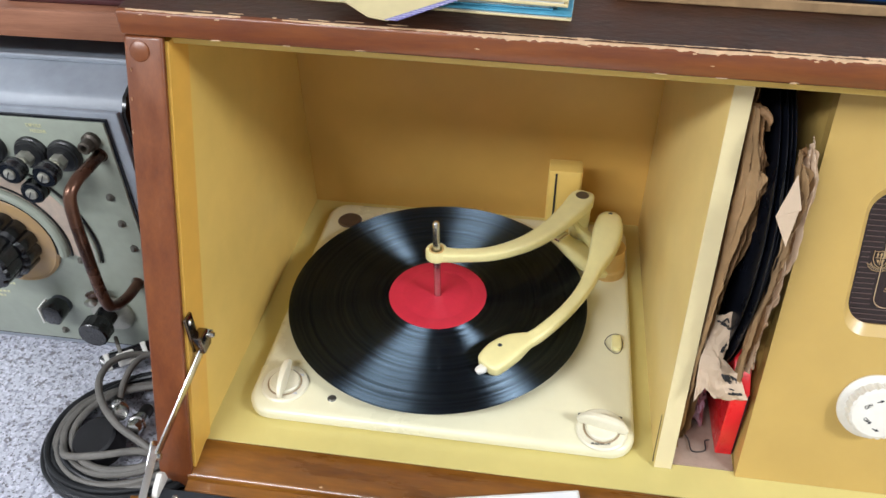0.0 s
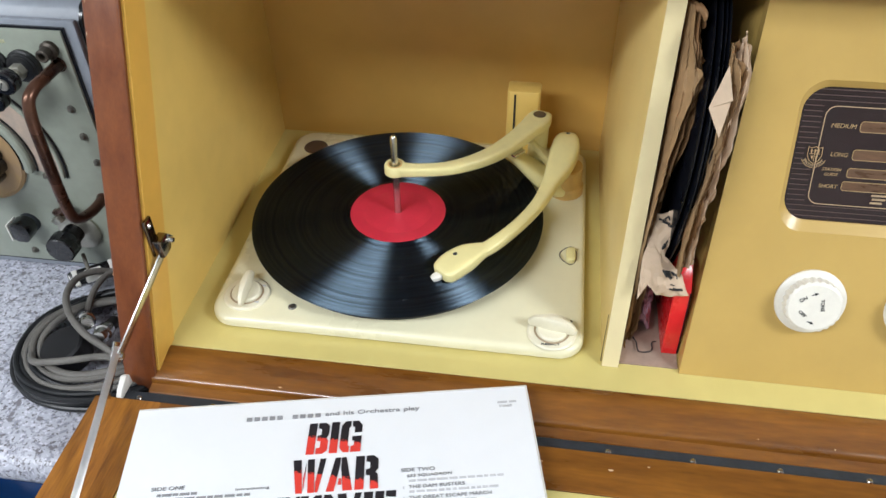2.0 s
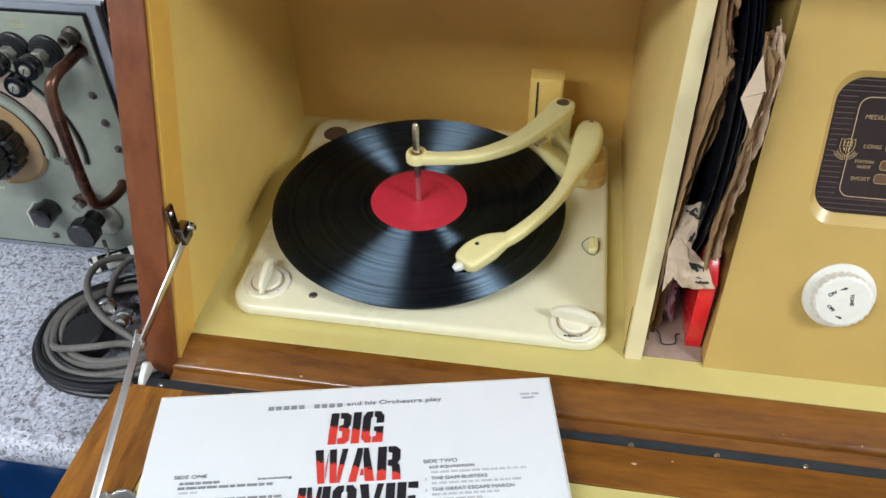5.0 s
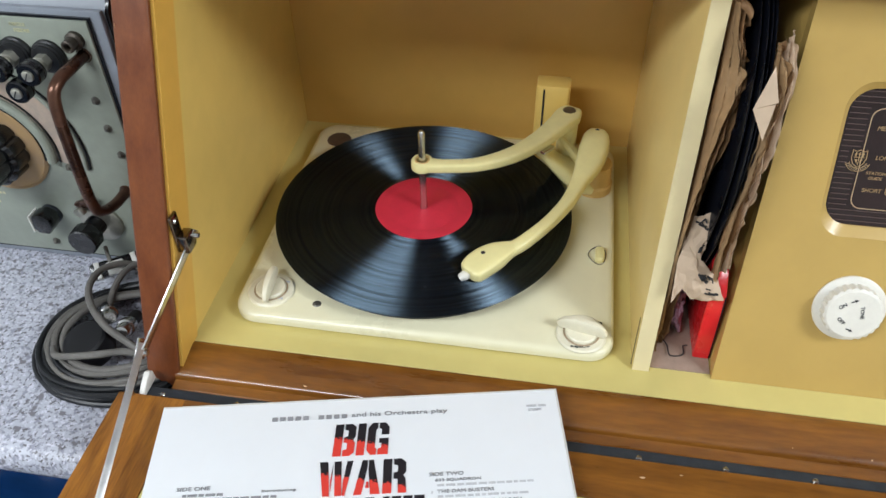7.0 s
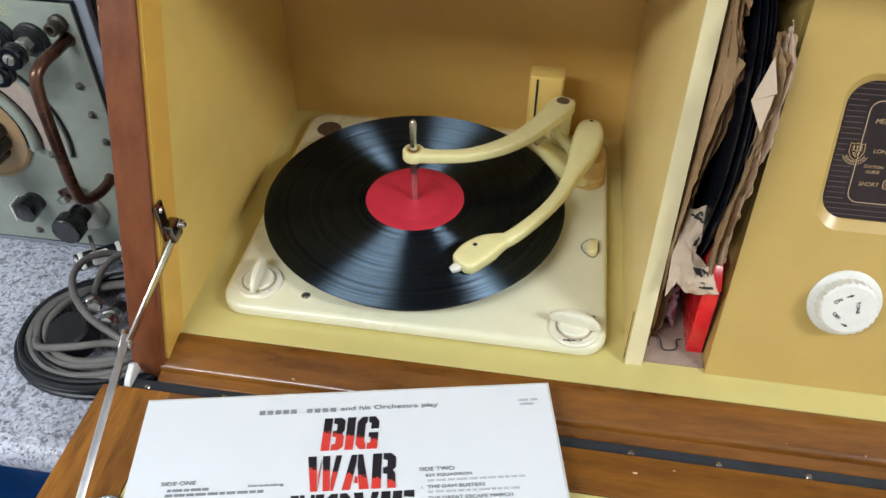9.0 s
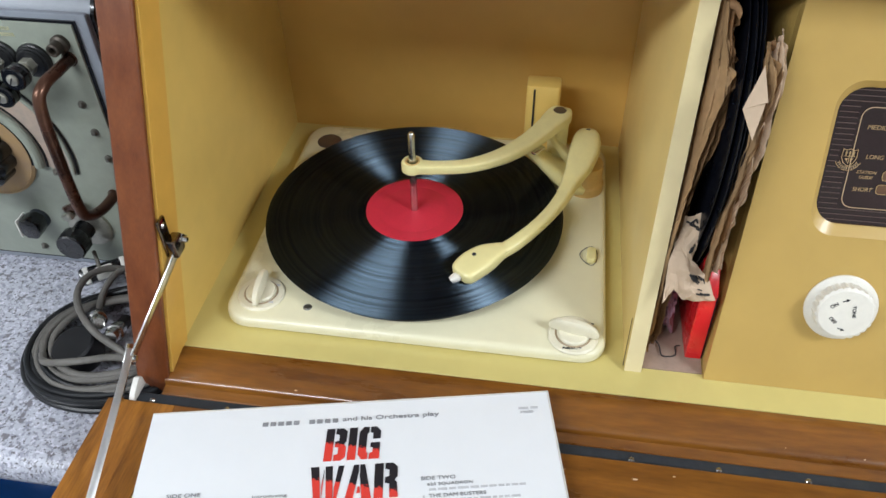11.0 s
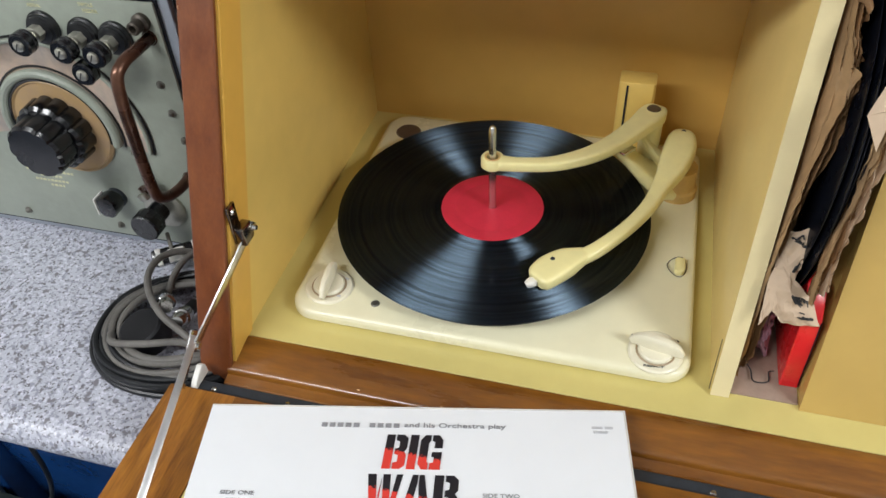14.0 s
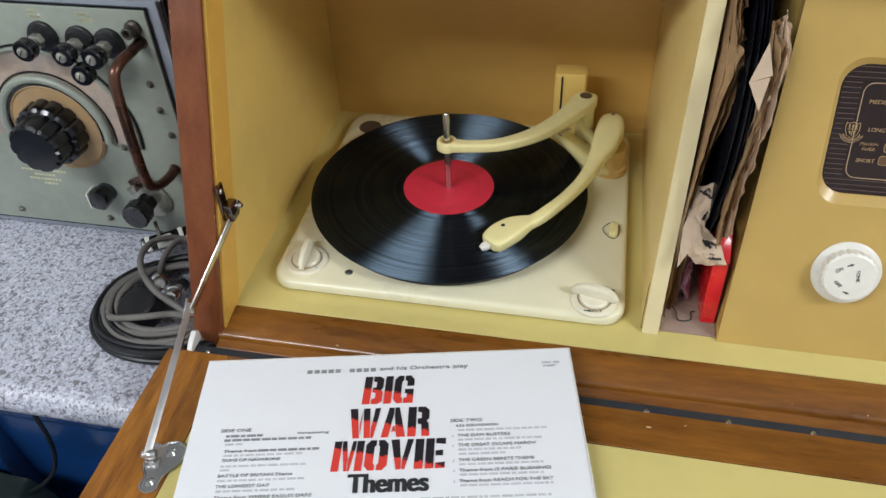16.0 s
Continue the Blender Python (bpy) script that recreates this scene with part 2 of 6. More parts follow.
def vinyl_material():
    """Black vinyl: a smooth skin and two groove walls, leaning in and out, that streak the lamps across the ring."""
    m = bpy.data.materials.new("grooved_black_vinyl")
    m.use_nodes = True
    nt = m.node_tree
    b = nt.nodes["Principled BSDF"]
    b.inputs["Base Color"].default_value = (0.002, 0.0025, 0.004, 1)
    b.inputs["Roughness"].default_value = 0.07
    b.inputs["Specular IOR Level"].default_value = 0.06
    tan = nt.nodes.new("ShaderNodeTangent")
    tan.direction_type, tan.axis = "RADIAL", "Z"
    tc = nt.nodes.new("ShaderNodeTexCoord")
    sep = nt.nodes.new("ShaderNodeSeparateXYZ")
    nt.links.new(tc.outputs["Object"], sep.inputs[0])
    com = nt.nodes.new("ShaderNodeCombineXYZ")
    nt.links.new(sep.outputs[0], com.inputs[0])
    nt.links.new(sep.outputs[1], com.inputs[1])
    ln = nt.nodes.new("ShaderNodeVectorMath")
    ln.operation = "LENGTH"
    nt.links.new(com.outputs[0], ln.inputs[0])
    unit = nt.nodes.new("ShaderNodeVectorMath")
    unit.operation = "NORMALIZE"
    nt.links.new(com.outputs[0], unit.inputs[0])
    nz = nt.nodes.new("ShaderNodeTexNoise")
    nz.noise_dimensions = "1D"
    nz.inputs["Scale"].default_value, nz.inputs["Detail"].default_value = 260, 6
    nt.links.new(ln.outputs["Value"], nz.inputs["W"])
    last = b.outputs[0]
    for lean, shift in ((0.96, 3.0), (-1.22, 11.0)):
        wav = nt.nodes.new("ShaderNodeTexNoise")          # each groove band leans and turns a little its own way
        wav.noise_dimensions = "1D"
        wav.inputs["Scale"].default_value, wav.inputs["Detail"].default_value = 100, 4
        off = nt.nodes.new("ShaderNodeMath")
        off.operation = "ADD"
        off.inputs[1].default_value = shift
        nt.links.new(ln.outputs["Value"], off.inputs[0])
        nt.links.new(off.outputs[0], wav.inputs["W"])
        tilt = nt.nodes.new("ShaderNodeMapRange")
        tilt.inputs["From Min"].default_value, tilt.inputs["From Max"].default_value = 0.25, 0.75
        tilt.inputs["To Min"].default_value, tilt.inputs["To Max"].default_value = lean * 0.92, lean * 1.08
        nt.links.new(wav.outputs[0], tilt.inputs[0])
        sc = nt.nodes.new("ShaderNodeVectorMath")
        sc.operation = "SCALE"
        nt.links.new(tilt.outputs[0], sc.inputs["Scale"])
        nt.links.new(unit.outputs[0], sc.inputs[0])
        turn = nt.nodes.new("ShaderNodeMapRange")
        turn.inputs["From Min"].default_value, turn.inputs["From Max"].default_value = 0.3, 0.7
        turn.inputs["To Min"].default_value, turn.inputs["To Max"].default_value = -0.022, 0.022
        nt.links.new(nz.outputs[0], turn.inputs[0])
        sw = nt.nodes.new("ShaderNodeVectorMath")
        sw.operation = "SCALE"
        nt.links.new(turn.outputs[0], sw.inputs["Scale"])
        nt.links.new(tan.outputs[0], sw.inputs[0])
        ad = nt.nodes.new("ShaderNodeVectorMath")
        ad.operation = "ADD"
        ad.inputs[1].default_value = (0, 0, 1)
        nt.links.new(sc.outputs[0], ad.inputs[0])
        ad2 = nt.nodes.new("ShaderNodeVectorMath")
        ad2.operation = "ADD"
        nt.links.new(ad.outputs[0], ad2.inputs[0])
        nt.links.new(sw.outputs[0], ad2.inputs[1])
        nn = nt.nodes.new("ShaderNodeVectorMath")
        nn.operation = "NORMALIZE"
        nt.links.new(ad2.outputs[0], nn.inputs[0])
        g = nt.nodes.new("ShaderNodeBsdfAnisotropic")
        g.distribution = "BECKMANN"
        g.inputs["Anisotropy"].default_value = 0.15
        g.inputs["Roughness"].default_value = 0.265
        g.inputs["Rotation"].default_value = 0.0
        g.inputs["Color"].default_value = (0.56, 0.78, 1.0, 1)
        nt.links.new(tan.outputs[0], g.inputs["Tangent"])
        nt.links.new(nn.outputs[0], g.inputs["Normal"])
        wt = nt.nodes.new("ShaderNodeMapRange")
        wt.inputs["From Min"].default_value, wt.inputs["From Max"].default_value = 0.3, 0.7
        wt.inputs["To Min"].default_value, wt.inputs["To Max"].default_value = 0.014, 0.030
        nt.links.new(nz.outputs[0], wt.inputs[0])
        mx = nt.nodes.new("ShaderNodeMixShader")
        nt.links.new(wt.outputs[0], mx.inputs[0])
        nt.links.new(last, mx.inputs[1])
        nt.links.new(g.outputs[0], mx.inputs[2])
        last = mx.outputs[0]
    nt.links.new(last, nt.nodes["Material Output"].inputs["Surface"])
    return m


M["vinyl"] = vinyl_material()


def speckle_material():
    """Grey laminate with dark and pale granite flecks."""
    m = bpy.data.materials.new("speckled_grey_laminate")
    m.use_nodes = True
    nt = m.node_tree
    b = nt.nodes["Principled BSDF"]
    b.inputs["Roughness"].default_value = 0.42
    tc = nt.nodes.new("ShaderNodeTexCoord")
    base = None
    col = (0.49, 0.505, 0.57, 1)
    for sc, lo, hi, c in ((210, 0.50, 0.60, (0.30, 0.305, 0.37, 1)), (300, 0.56, 0.63, (0.63, 0.635, 0.72, 1)), (330, 0.59, 0.65, (0.13, 0.122, 0.135, 1)), (140, 0.60, 0.67, (0.19, 0.183, 0.205, 1))):
        n = nt.nodes.new("ShaderNodeTexNoise")
        n.inputs["Scale"].default_value, n.inputs["Detail"].default_value = sc, 2
        nt.links.new(tc.outputs["Object"], n.inputs["Vector"])
        r = nt.nodes.new("ShaderNodeMapRange")
        r.inputs["From Min"].default_value, r.inputs["From Max"].default_value = lo, hi
        nt.links.new(n.outputs[0], r.inputs[0])
        mx = nt.nodes.new("ShaderNodeMix")
        mx.data_type = "RGBA"
        nt.links.new(r.outputs[0], mx.inputs[0])
        if base is None:
            mx.inputs[6].default_value = col
        else:
            nt.links.new(base, mx.inputs[6])
        mx.inputs[7].default_value = c
        base = mx.outputs[2]
    nt.links.new(base, b.inputs["Base Color"])
    return m


M["speckle"] = speckle_material()


def title_material():
    """Print that is black above and red below, with a ragged line between."""
    m = bpy.data.materials.new("black_and_red_title_print")
    m.use_nodes = True
    nt = m.node_tree
    b = nt.nodes["Principled BSDF"]
    b.inputs["Roughness"].default_value = 0.5
    tc = nt.nodes.new("ShaderNodeTexCoord")
    sep = nt.nodes.new("ShaderNodeSeparateXYZ")
    nt.links.new(tc.outputs["Generated"], sep.inputs[0])
    n = nt.nodes.new("ShaderNodeTexNoise")
    n.inputs["Scale"].default_value, n.inputs["Detail"].default_value = 26, 5
    nt.links.new(tc.outputs["Generated"], n.inputs["Vector"])
    ma = nt.nodes.new("ShaderNodeMath")
    ma.operation = "MULTIPLY_ADD"
    nt.links.new(n.outputs[0], ma.inputs[0])
    ma.inputs[1].default_value = 0.24
    nt.links.new(sep.outputs[1], ma.inputs[2])
    r = nt.nodes.new("ShaderNodeMapRange")
    r.inputs["From Min"].default_value, r.inputs["From Max"].default_value = 0.555, 0.59
    nt.links.new(ma.outputs[0], r.inputs[0])
    mx = nt.nodes.new("ShaderNodeMix")
    mx.data_type = "RGBA"
    nt.links.new(r.outputs[0], mx.inputs[0])
    mx.inputs[6].default_value = (0.66, 0.045, 0.030, 1)
    mx.inputs[7].default_value = (0.012, 0.010, 0.014, 1)
    nt.links.new(mx.outputs[2], b.inputs["Base Color"])
    return m


M["title"] = title_material()


def shaded_grimy_lining():
    """The wall lacquer with shade and grime painted along its foot beside the turntable."""
    m = mat("shade_smeared_amber_cream_lacquer", (0.75, 0.535, 0.150), 0.34, vary=0.12, scale=5, bump=0.05, bscale=60, coat=0.15)
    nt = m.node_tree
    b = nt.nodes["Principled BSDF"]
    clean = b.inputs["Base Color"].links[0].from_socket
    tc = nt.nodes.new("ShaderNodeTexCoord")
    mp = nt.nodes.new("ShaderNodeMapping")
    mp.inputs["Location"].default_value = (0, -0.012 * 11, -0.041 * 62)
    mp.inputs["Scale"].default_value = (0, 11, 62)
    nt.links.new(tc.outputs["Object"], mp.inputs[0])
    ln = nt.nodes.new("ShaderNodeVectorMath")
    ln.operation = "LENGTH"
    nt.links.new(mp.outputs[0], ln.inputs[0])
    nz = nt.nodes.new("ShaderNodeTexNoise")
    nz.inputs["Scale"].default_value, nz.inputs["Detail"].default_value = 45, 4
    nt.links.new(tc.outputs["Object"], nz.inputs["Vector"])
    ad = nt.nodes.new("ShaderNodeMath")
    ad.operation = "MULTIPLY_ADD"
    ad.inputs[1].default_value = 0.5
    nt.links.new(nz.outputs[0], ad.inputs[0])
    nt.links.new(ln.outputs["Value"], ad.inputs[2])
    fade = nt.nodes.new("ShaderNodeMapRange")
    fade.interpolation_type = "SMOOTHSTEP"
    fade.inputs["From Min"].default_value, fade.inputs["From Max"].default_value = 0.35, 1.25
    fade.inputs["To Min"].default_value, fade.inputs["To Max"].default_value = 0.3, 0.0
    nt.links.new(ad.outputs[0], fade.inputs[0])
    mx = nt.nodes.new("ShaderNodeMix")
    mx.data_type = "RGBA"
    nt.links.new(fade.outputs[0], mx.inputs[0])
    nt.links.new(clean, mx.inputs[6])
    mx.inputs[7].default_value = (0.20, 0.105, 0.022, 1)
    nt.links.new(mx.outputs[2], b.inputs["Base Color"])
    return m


M["shaded_grimy"] = shaded_grimy_lining()

# ---- mesh builders ----
ORIGIN = {}


def empty(name, at, label, category, group="", kind=""):
    ob = new(name)
    ob.location = at
    ob.empty_display_size = 0.02
    ORIGIN[ob] = Vector(at)
    return tagged(ob, label, category, group, kind)


SAG = [0.0]        # slope by which the cabinet's old top board drops to one side


def finish(name, bm, material, origin, smooth=True, sharp=35):
    bmesh.ops.recalc_face_normals(bm, faces=bm.faces)
    if SAG[0]:
        for v in bm.verts:
            v.co.z -= SAG[0] * (v.co.x + 0.21)
    bmesh.ops.translate(bm, verts=bm.verts, vec=-Vector(origin))
    me = bpy.data.meshes.new(name)
    for e in bm.edges:
        if len(e.link_faces) == 2:
            e.smooth = e.calc_face_angle(0) < radians(sharp)
    for f in bm.faces:
        f.smooth = smooth
    bm.to_mesh(me)
    bm.free()
    me.materials.append(material)
    return new(name, me)


def part(name, bm, material, parent, label="", smooth=True, sharp=35):
    """Links a bmesh, drawn in world places, as one mesh under a thing or a part."""
    ob = finish(name, bm, material, ORIGIN[parent], smooth, sharp)
    ob.parent = parent
    ORIGIN[ob] = ORIGIN[parent]
    return tagged(ob, label)


def thing(name, bm, material, at, label, category, group="", kind="", smooth=True, sharp=35):
    ob = finish(name, bm, material, at, smooth, sharp)
    ob.location = at
    ORIGIN[ob] = Vector(at)
    return tagged(ob, label, category, group, kind)


def box(x0, x1, y0, y1, z0, z1, bevel=0.0, seg=2, bm=None):
    b = bm or bmesh.new()
    vs = [b.verts.new((x, y, z)) for x in (x0, x1) for y in (y0, y1) for z in (z0, z1)]
    fs = [b.faces.new([vs[i] for i in q]) for q in ((0, 1, 3, 2), (4, 6, 7, 5), (0, 4, 5, 1), (2, 3, 7, 6), (0, 2, 6, 4), (1, 5, 7, 3))]
    if bevel > 0:
        bmesh.ops.bevel(b, geom=list({e for f in fs for e in f.edges}), offset=bevel, segments=seg, profile=0.5, affect="EDGES")
    return b


def prism(pts, axis, a0, a1, bevel=0.0, seg=2, bm=None):
    """A polygon, given in the two other axes in order, drawn out along axis."""
    b = bm or bmesh.new()

    def place(p, a):
        return {"x": (a, p[0], p[1]), "y": (p[0], a, p[1]), "z": (p[0], p[1], a)}[axis]
    lo = [b.verts.new(place(p, a0)) for p in pts]
    hi = [b.verts.new(place(p, a1)) for p in pts]
    n = len(pts)
    fs = [b.faces.new(lo), b.faces.new(hi)]
    fs += [b.faces.new((lo[i], lo[(i + 1) % n], hi[(i + 1) % n], hi[i])) for i in range(n)]
    if bevel > 0:
        bmesh.ops.recalc_face_normals(b, faces=b.faces)
        bmesh.ops.bevel(b, geom=list({e for f in fs for e in f.edges if e.calc_face_angle(0) > 0.4}), offset=bevel, segments=seg, profile=0.5, affect="EDGES")
    return b


def round_rect(cx, cy, w, h, r, n=6):
    pts = []
    for k, (sx, sy) in enumerate(((1, 1), (-1, 1), (-1, -1), (1, -1))):
        for i in range(n + 1):
            a = radians(90 * k + 90 * i / n)
            pts.append((cx + sx * (w / 2 - r) + r * math.cos(a), cy + sy * (h / 2 - r) + r * math.sin(a)))
    return pts


def lathe(profile, m=None, n=48, bm=None):
    """Turns (radius, height) pairs round z, then moves the result by m."""
    b = bm or bmesh.new()
    rings, made = [], []
    for r, z in profile:
        if r < 1e-6:
            rings.append([b.verts.new((0, 0, z))])
        else:
            rings.append([b.verts.new((r * math.cos(2 * math.pi * i / n), r * math.sin(2 * math.pi * i / n), z)) for i in range(n)])
        made += rings[-1]
    for p, q in zip(rings, rings[1:]):
        for i in range(n):
            j = (i + 1) % n
            if len(p) == 1 and len(q) > 1:
                b.faces.new((p[0], q[i], q[j]))
            elif len(q) == 1 and len(p) > 1:
                b.faces.new((p[i], p[j], q[0]))
            elif len(p) > 1:
                b.faces.new((p[i], p[j], q[j], q[i]))
    if m is not None:
        bmesh.ops.transform(b, matrix=m, verts=made)
    return b


def smooth_path(pts, steps=6, closed=False):
    """A Catmull-Rom line through points of any width."""
    P = [np.array(p, float) for p in pts]
    if not closed:
        P = [2 * P[0] - P[1]] + P + [2 * P[-1] - P[-2]]
        runs = range(1, len(P) - 2)
    else:
        runs = range(len(P))
    out = []
    for i in runs:
        a, b_, c, d = (P[(i + k - 1) % len(P)] for k in range(4))
        for s in range(steps):
            t = s / steps
            out.append(0.5 * (2 * b_ + (c - a) * t + (2 * a - 5 * b_ + 4 * c - d) * t * t + (3 * b_ - a - 3 * c + d) * t ** 3))
    if not closed:
        out.append(P[-2])
    return out


def tube(pts, r, n=10, closed=False, bm=None, steps=6, straight=False):
    b = bm or bmesh.new()
    line = [Vector(p) for p in (pts if straight else smooth_path(pts, steps, closed))]
    rings = []
    m = len(line)
    s = None
    for i, p in enumerate(line):
        nx = line[(i + 1) % m] if closed or i < m - 1 else p
        pv = line[i - 1] if closed or i > 0 else p
        d = (nx - pv).normalized()
        if s is None:
            s = d.cross(Vector((0, 0, 1))) if abs(d.z) < 0.9 else d.cross(Vector((0, 1, 0)))
        s = (s - d * s.dot(d)).normalized()
        u = s.cross(d)
        rings.append([b.verts.new(p + r * (math.cos(2 * math.pi * k / n) * s + math.sin(2 * math.pi * k / n) * u)) for k in range(n)])
    for i in range(m if closed else m - 1):
        p, q = rings[i], rings[(i + 1) % m]
        for k in range(n):
            b.faces.new((p[k], p[(k + 1) % n], q[(k + 1) % n], q[k]))
    if not closed:
        b.faces.new(rings[0])
        b.faces.new(rings[-1])
    return b


def loft(rows, n=16, steps=5, power=3.0, bm=None):
    """Rows of x, y, z, width, thickness: a rounded bar swept along them, level across."""
    b = bm or bmesh.new()
    line = smooth_path(rows, steps)
    rings = []
    for i, p in enumerate(line):
        c = Vector(p[:3])
        d = Vector(line[min(i + 1, len(line) - 1)][:3]) - Vector(line[max(i - 1, 0)][:3])
        d.normalize()
        s = d.cross(Vector((0, 0, 1))).normalized()
        u = s.cross(d)
        ring = []
        for k in range(n):
            a = 2 * math.pi * (k + 0.5) / n
            ca, sa = math.cos(a), math.sin(a)
            ex = 2 / power
            ring.append(b.verts.new(c + s * (p[3] / 2 * math.copysign(abs(ca) ** ex, ca)) + u * (p[4] / 2 * math.copysign(abs(sa) ** ex, sa))))
        rings.append(ring)
    for p, q in zip(rings, rings[1:]):
        for k in range(n):
            b.faces.new((p[k], p[(k + 1) % n], q[(k + 1) % n], q[k]))
    b.faces.new(rings[0])
    b.faces.new(rings[-1])
    return b


def moved(b, m):
    bmesh.ops.transform(b, matrix=m, verts=b.verts)
    return b


def words(text, size, m, thick=0.0, squeeze=1.0, shear=0.0, width=0.0, height=0.0, align="LEFT", depth=0.0002, spacing=1.0):
    """Letters of the built-in font as a mesh, lying in the plane of m; width and height scale it to fit."""
    cu = bpy.data.curves.new("letters", "FONT")
    cu.body, cu.size, cu.offset, cu.shear, cu.align_x, cu.extrude = text, size, thick, shear, align, depth
    cu.space_character = spacing
    ob = bpy.data.objects.new("letters", cu)
    me = bpy.data.meshes.new_from_object(ob)
    b = bmesh.new()
    b.from_mesh(me)
    bpy.data.objects.remove(ob)
    bpy.data.curves.remove(cu)
    bpy.data.meshes.remove(me)
    if width or height:
        xs, ys = [v.co.x for v in b.verts], [v.co.y for v in b.verts]
        sx = width / (max(xs) - min(xs)) if width else 1
        sy = height / (max(ys) - min(ys)) if height else sx
        sx = sx if width else sy
        x0, y0 = min(xs), min(ys)
        for v in b.verts:
            v.co.x, v.co.y = (v.co.x - x0) * sx, (v.co.y - y0) * sy
    return moved(b, m)


def bars(rows, m, depth=0.0003):
    """Thin printed bars: rows of x, y, length, height, in the plane of m."""
    b = bmesh.new()
    for x, y, ln, h in rows:
        box(x, x + ln, y, y + h, -depth / 2, depth / 2, bm=b)
    return moved(b, m)


def bar(p, q, w, t, up):
    p, q = Vector(p), Vector(q)
    d = (q - p).normalized()
    s = d.cross(Vector(up)).normalized()
    u = s.cross(d)
    b = box(-w / 2, w / 2, -t / 2, t / 2, -w / 2, (q - p).length + w / 2, min(w, t) * 0.3, 2)
    m = Matrix((s, u, d)).transposed().to_4x4()
    m.translation = p
    return moved(b, m)


# ---- the room ----
BENCH = -0.03
tagged(thing("floor", box(-2.6, 2.6, -3.4, 0.62, -0.98, -0.93), M["carpet"], (0, -1.4, -0.93), "dark blue carpeted floor", "floor", kind="structure"))
tagged(thing("ceiling", box(-2.6, 2.6, -3.4, 0.62, 1.6, 1.65), M["ceil"], (0, -1.4, 1.6), "plain white ceiling", "ceiling", kind="structure"))
for nm, q in (("wall_north", (-2.6, 2.6, 0.5, 0.62)), ("wall_south", (-2.6, 2.6, -3.52, -3.4)), ("wall_east", (2.6, 2.72, -3.4, 0.62)), ("wall_west", (-2.72, -2.6, -3.4, 0.62))):
    thing(nm, box(*q, -0.93, 1.6), M["plaster"], ((q[0] + q[1]) / 2, (q[2] + q[3]) / 2, -0.93), "pale painted plain room wall", "wall", kind="structure")

# worktop with a rolled front edge
worktop = empty("worktop", (0, 0.1, BENCH - 0.038), "speckled grey laminate worktop with a rolled front edge", "worktop")
part("laminate_top", box(-2.6, 2.6, -0.2829, 0.5, BENCH - 0.038, BENCH), M["speckle"], worktop)
prof = [(-0.283, BENCH - 0.038), (-0.283, BENCH)]
for k in range(1, 9):
    a = radians(90 + 20 * k)
    prof.append((-0.283 + 0.019 * math.cos(a), BENCH - 0.019 + 0.019 * math.sin(a)))
part("rolled_edge", prism(prof, "x", -2.6, 2.6), M["speckle"], worktop, sharp=50)

# ---- radiogram cabinet ----
SL = 0.40          # how far the front leans back for each metre of height
RIGHT = 0.74
cab = empty("radiogram_cabinet", (0.25, 0.0, BENCH), "old polished wood radiogram cabinet with cream interior and lowered flap", "radiogram")


def side_profile(y0, z0, z1, yb):
    return [(y0 + SL * max(z0, 0), z0), (y0 + SL * z1, z1), (yb, z1), (yb, z0)]


side = part("side_board", prism(side_profile(-0.2095, BENCH, 0.34, 0.21), "x", -0.213, -0.186), M["mahogany"], cab, "red-brown polished side board")
part("front_edge", prism([(-0.216, BENCH), (-0.216 + SL * 0.0, 0.0), (-0.216 + SL * 0.34, 0.34), (-0.2096 + SL * 0.34, 0.34), (-0.2096, 0.0), (-0.2096, BENCH)], "x", -0.2128, -0.1828, 0.0022, 3), M["mahogany"], side, sharp=50)
part("side_board", prism(side_profile(-0.216, BENCH, 0.34, 0.21), "x", RIGHT - 0.027, RIGHT, 0.004, 2), M["mahogany"], cab, "red-brown polished side board")
part("side_lining", prism(side_profile(-0.180, 0.005, 0.3355, 0.184), "x", -0.1862, -0.183), M["shaded_grimy"], cab, "cream lacquered lining")
strip = prism([(-0.2095, 0.0), (-0.2095 + SL * 0.335, 0.335), (-0.1765 + SL * 0.335, 0.335), (-0.1765, 0.0)], "x", -0.1862, -0.1808)
part("edge_strip", strip, M["amber"], cab, "amber lacquered edge strip")
part("screw_cover", lathe([(0.0, 0.0012), (0.0062, 0.0011), (0.0076, 0.0004), (0.0076, -0.001)], pose(-0.2005, -0.2165 + SL * 0.3305, 0.3305, 90 - math.degrees(math.atan(SL)), 0, 0), 28), M["mahogany"], side, "round wooden screw cover")

SAG[0] = 0.0186
top = part("top_board", box(-0.2140, RIGHT + 0.002, -0.0815, 0.23, 0.3405, 0.3600, 0.003, 3), M["topedge"], cab, "scuffed mahogany top board with chipped front edge")
part("top_surface", box(-0.2115, RIGHT, -0.0780, 0.2285, 0.3598, 0.3604), M["topface"], top, "dark worn varnish")
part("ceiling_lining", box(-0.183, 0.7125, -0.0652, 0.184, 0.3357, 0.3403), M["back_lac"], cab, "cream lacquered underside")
part("front_lip", box(-0.186, 0.7125, -0.0690, -0.0654, 0.3310, 0.3403, 0.0008, 1), M["wall_lac"], cab, "thin cream front lip")
SAG[0] = 0.0
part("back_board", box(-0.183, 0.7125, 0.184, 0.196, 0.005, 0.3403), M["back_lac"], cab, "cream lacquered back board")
part("base_board", box(-0.1862, 0.7125, -0.1810, 0.196, BENCH, 0.005, 0.0003, 1), M["lacquer"], cab, "cream lacquered cabinet floor")

SAG[0] = 0.0186


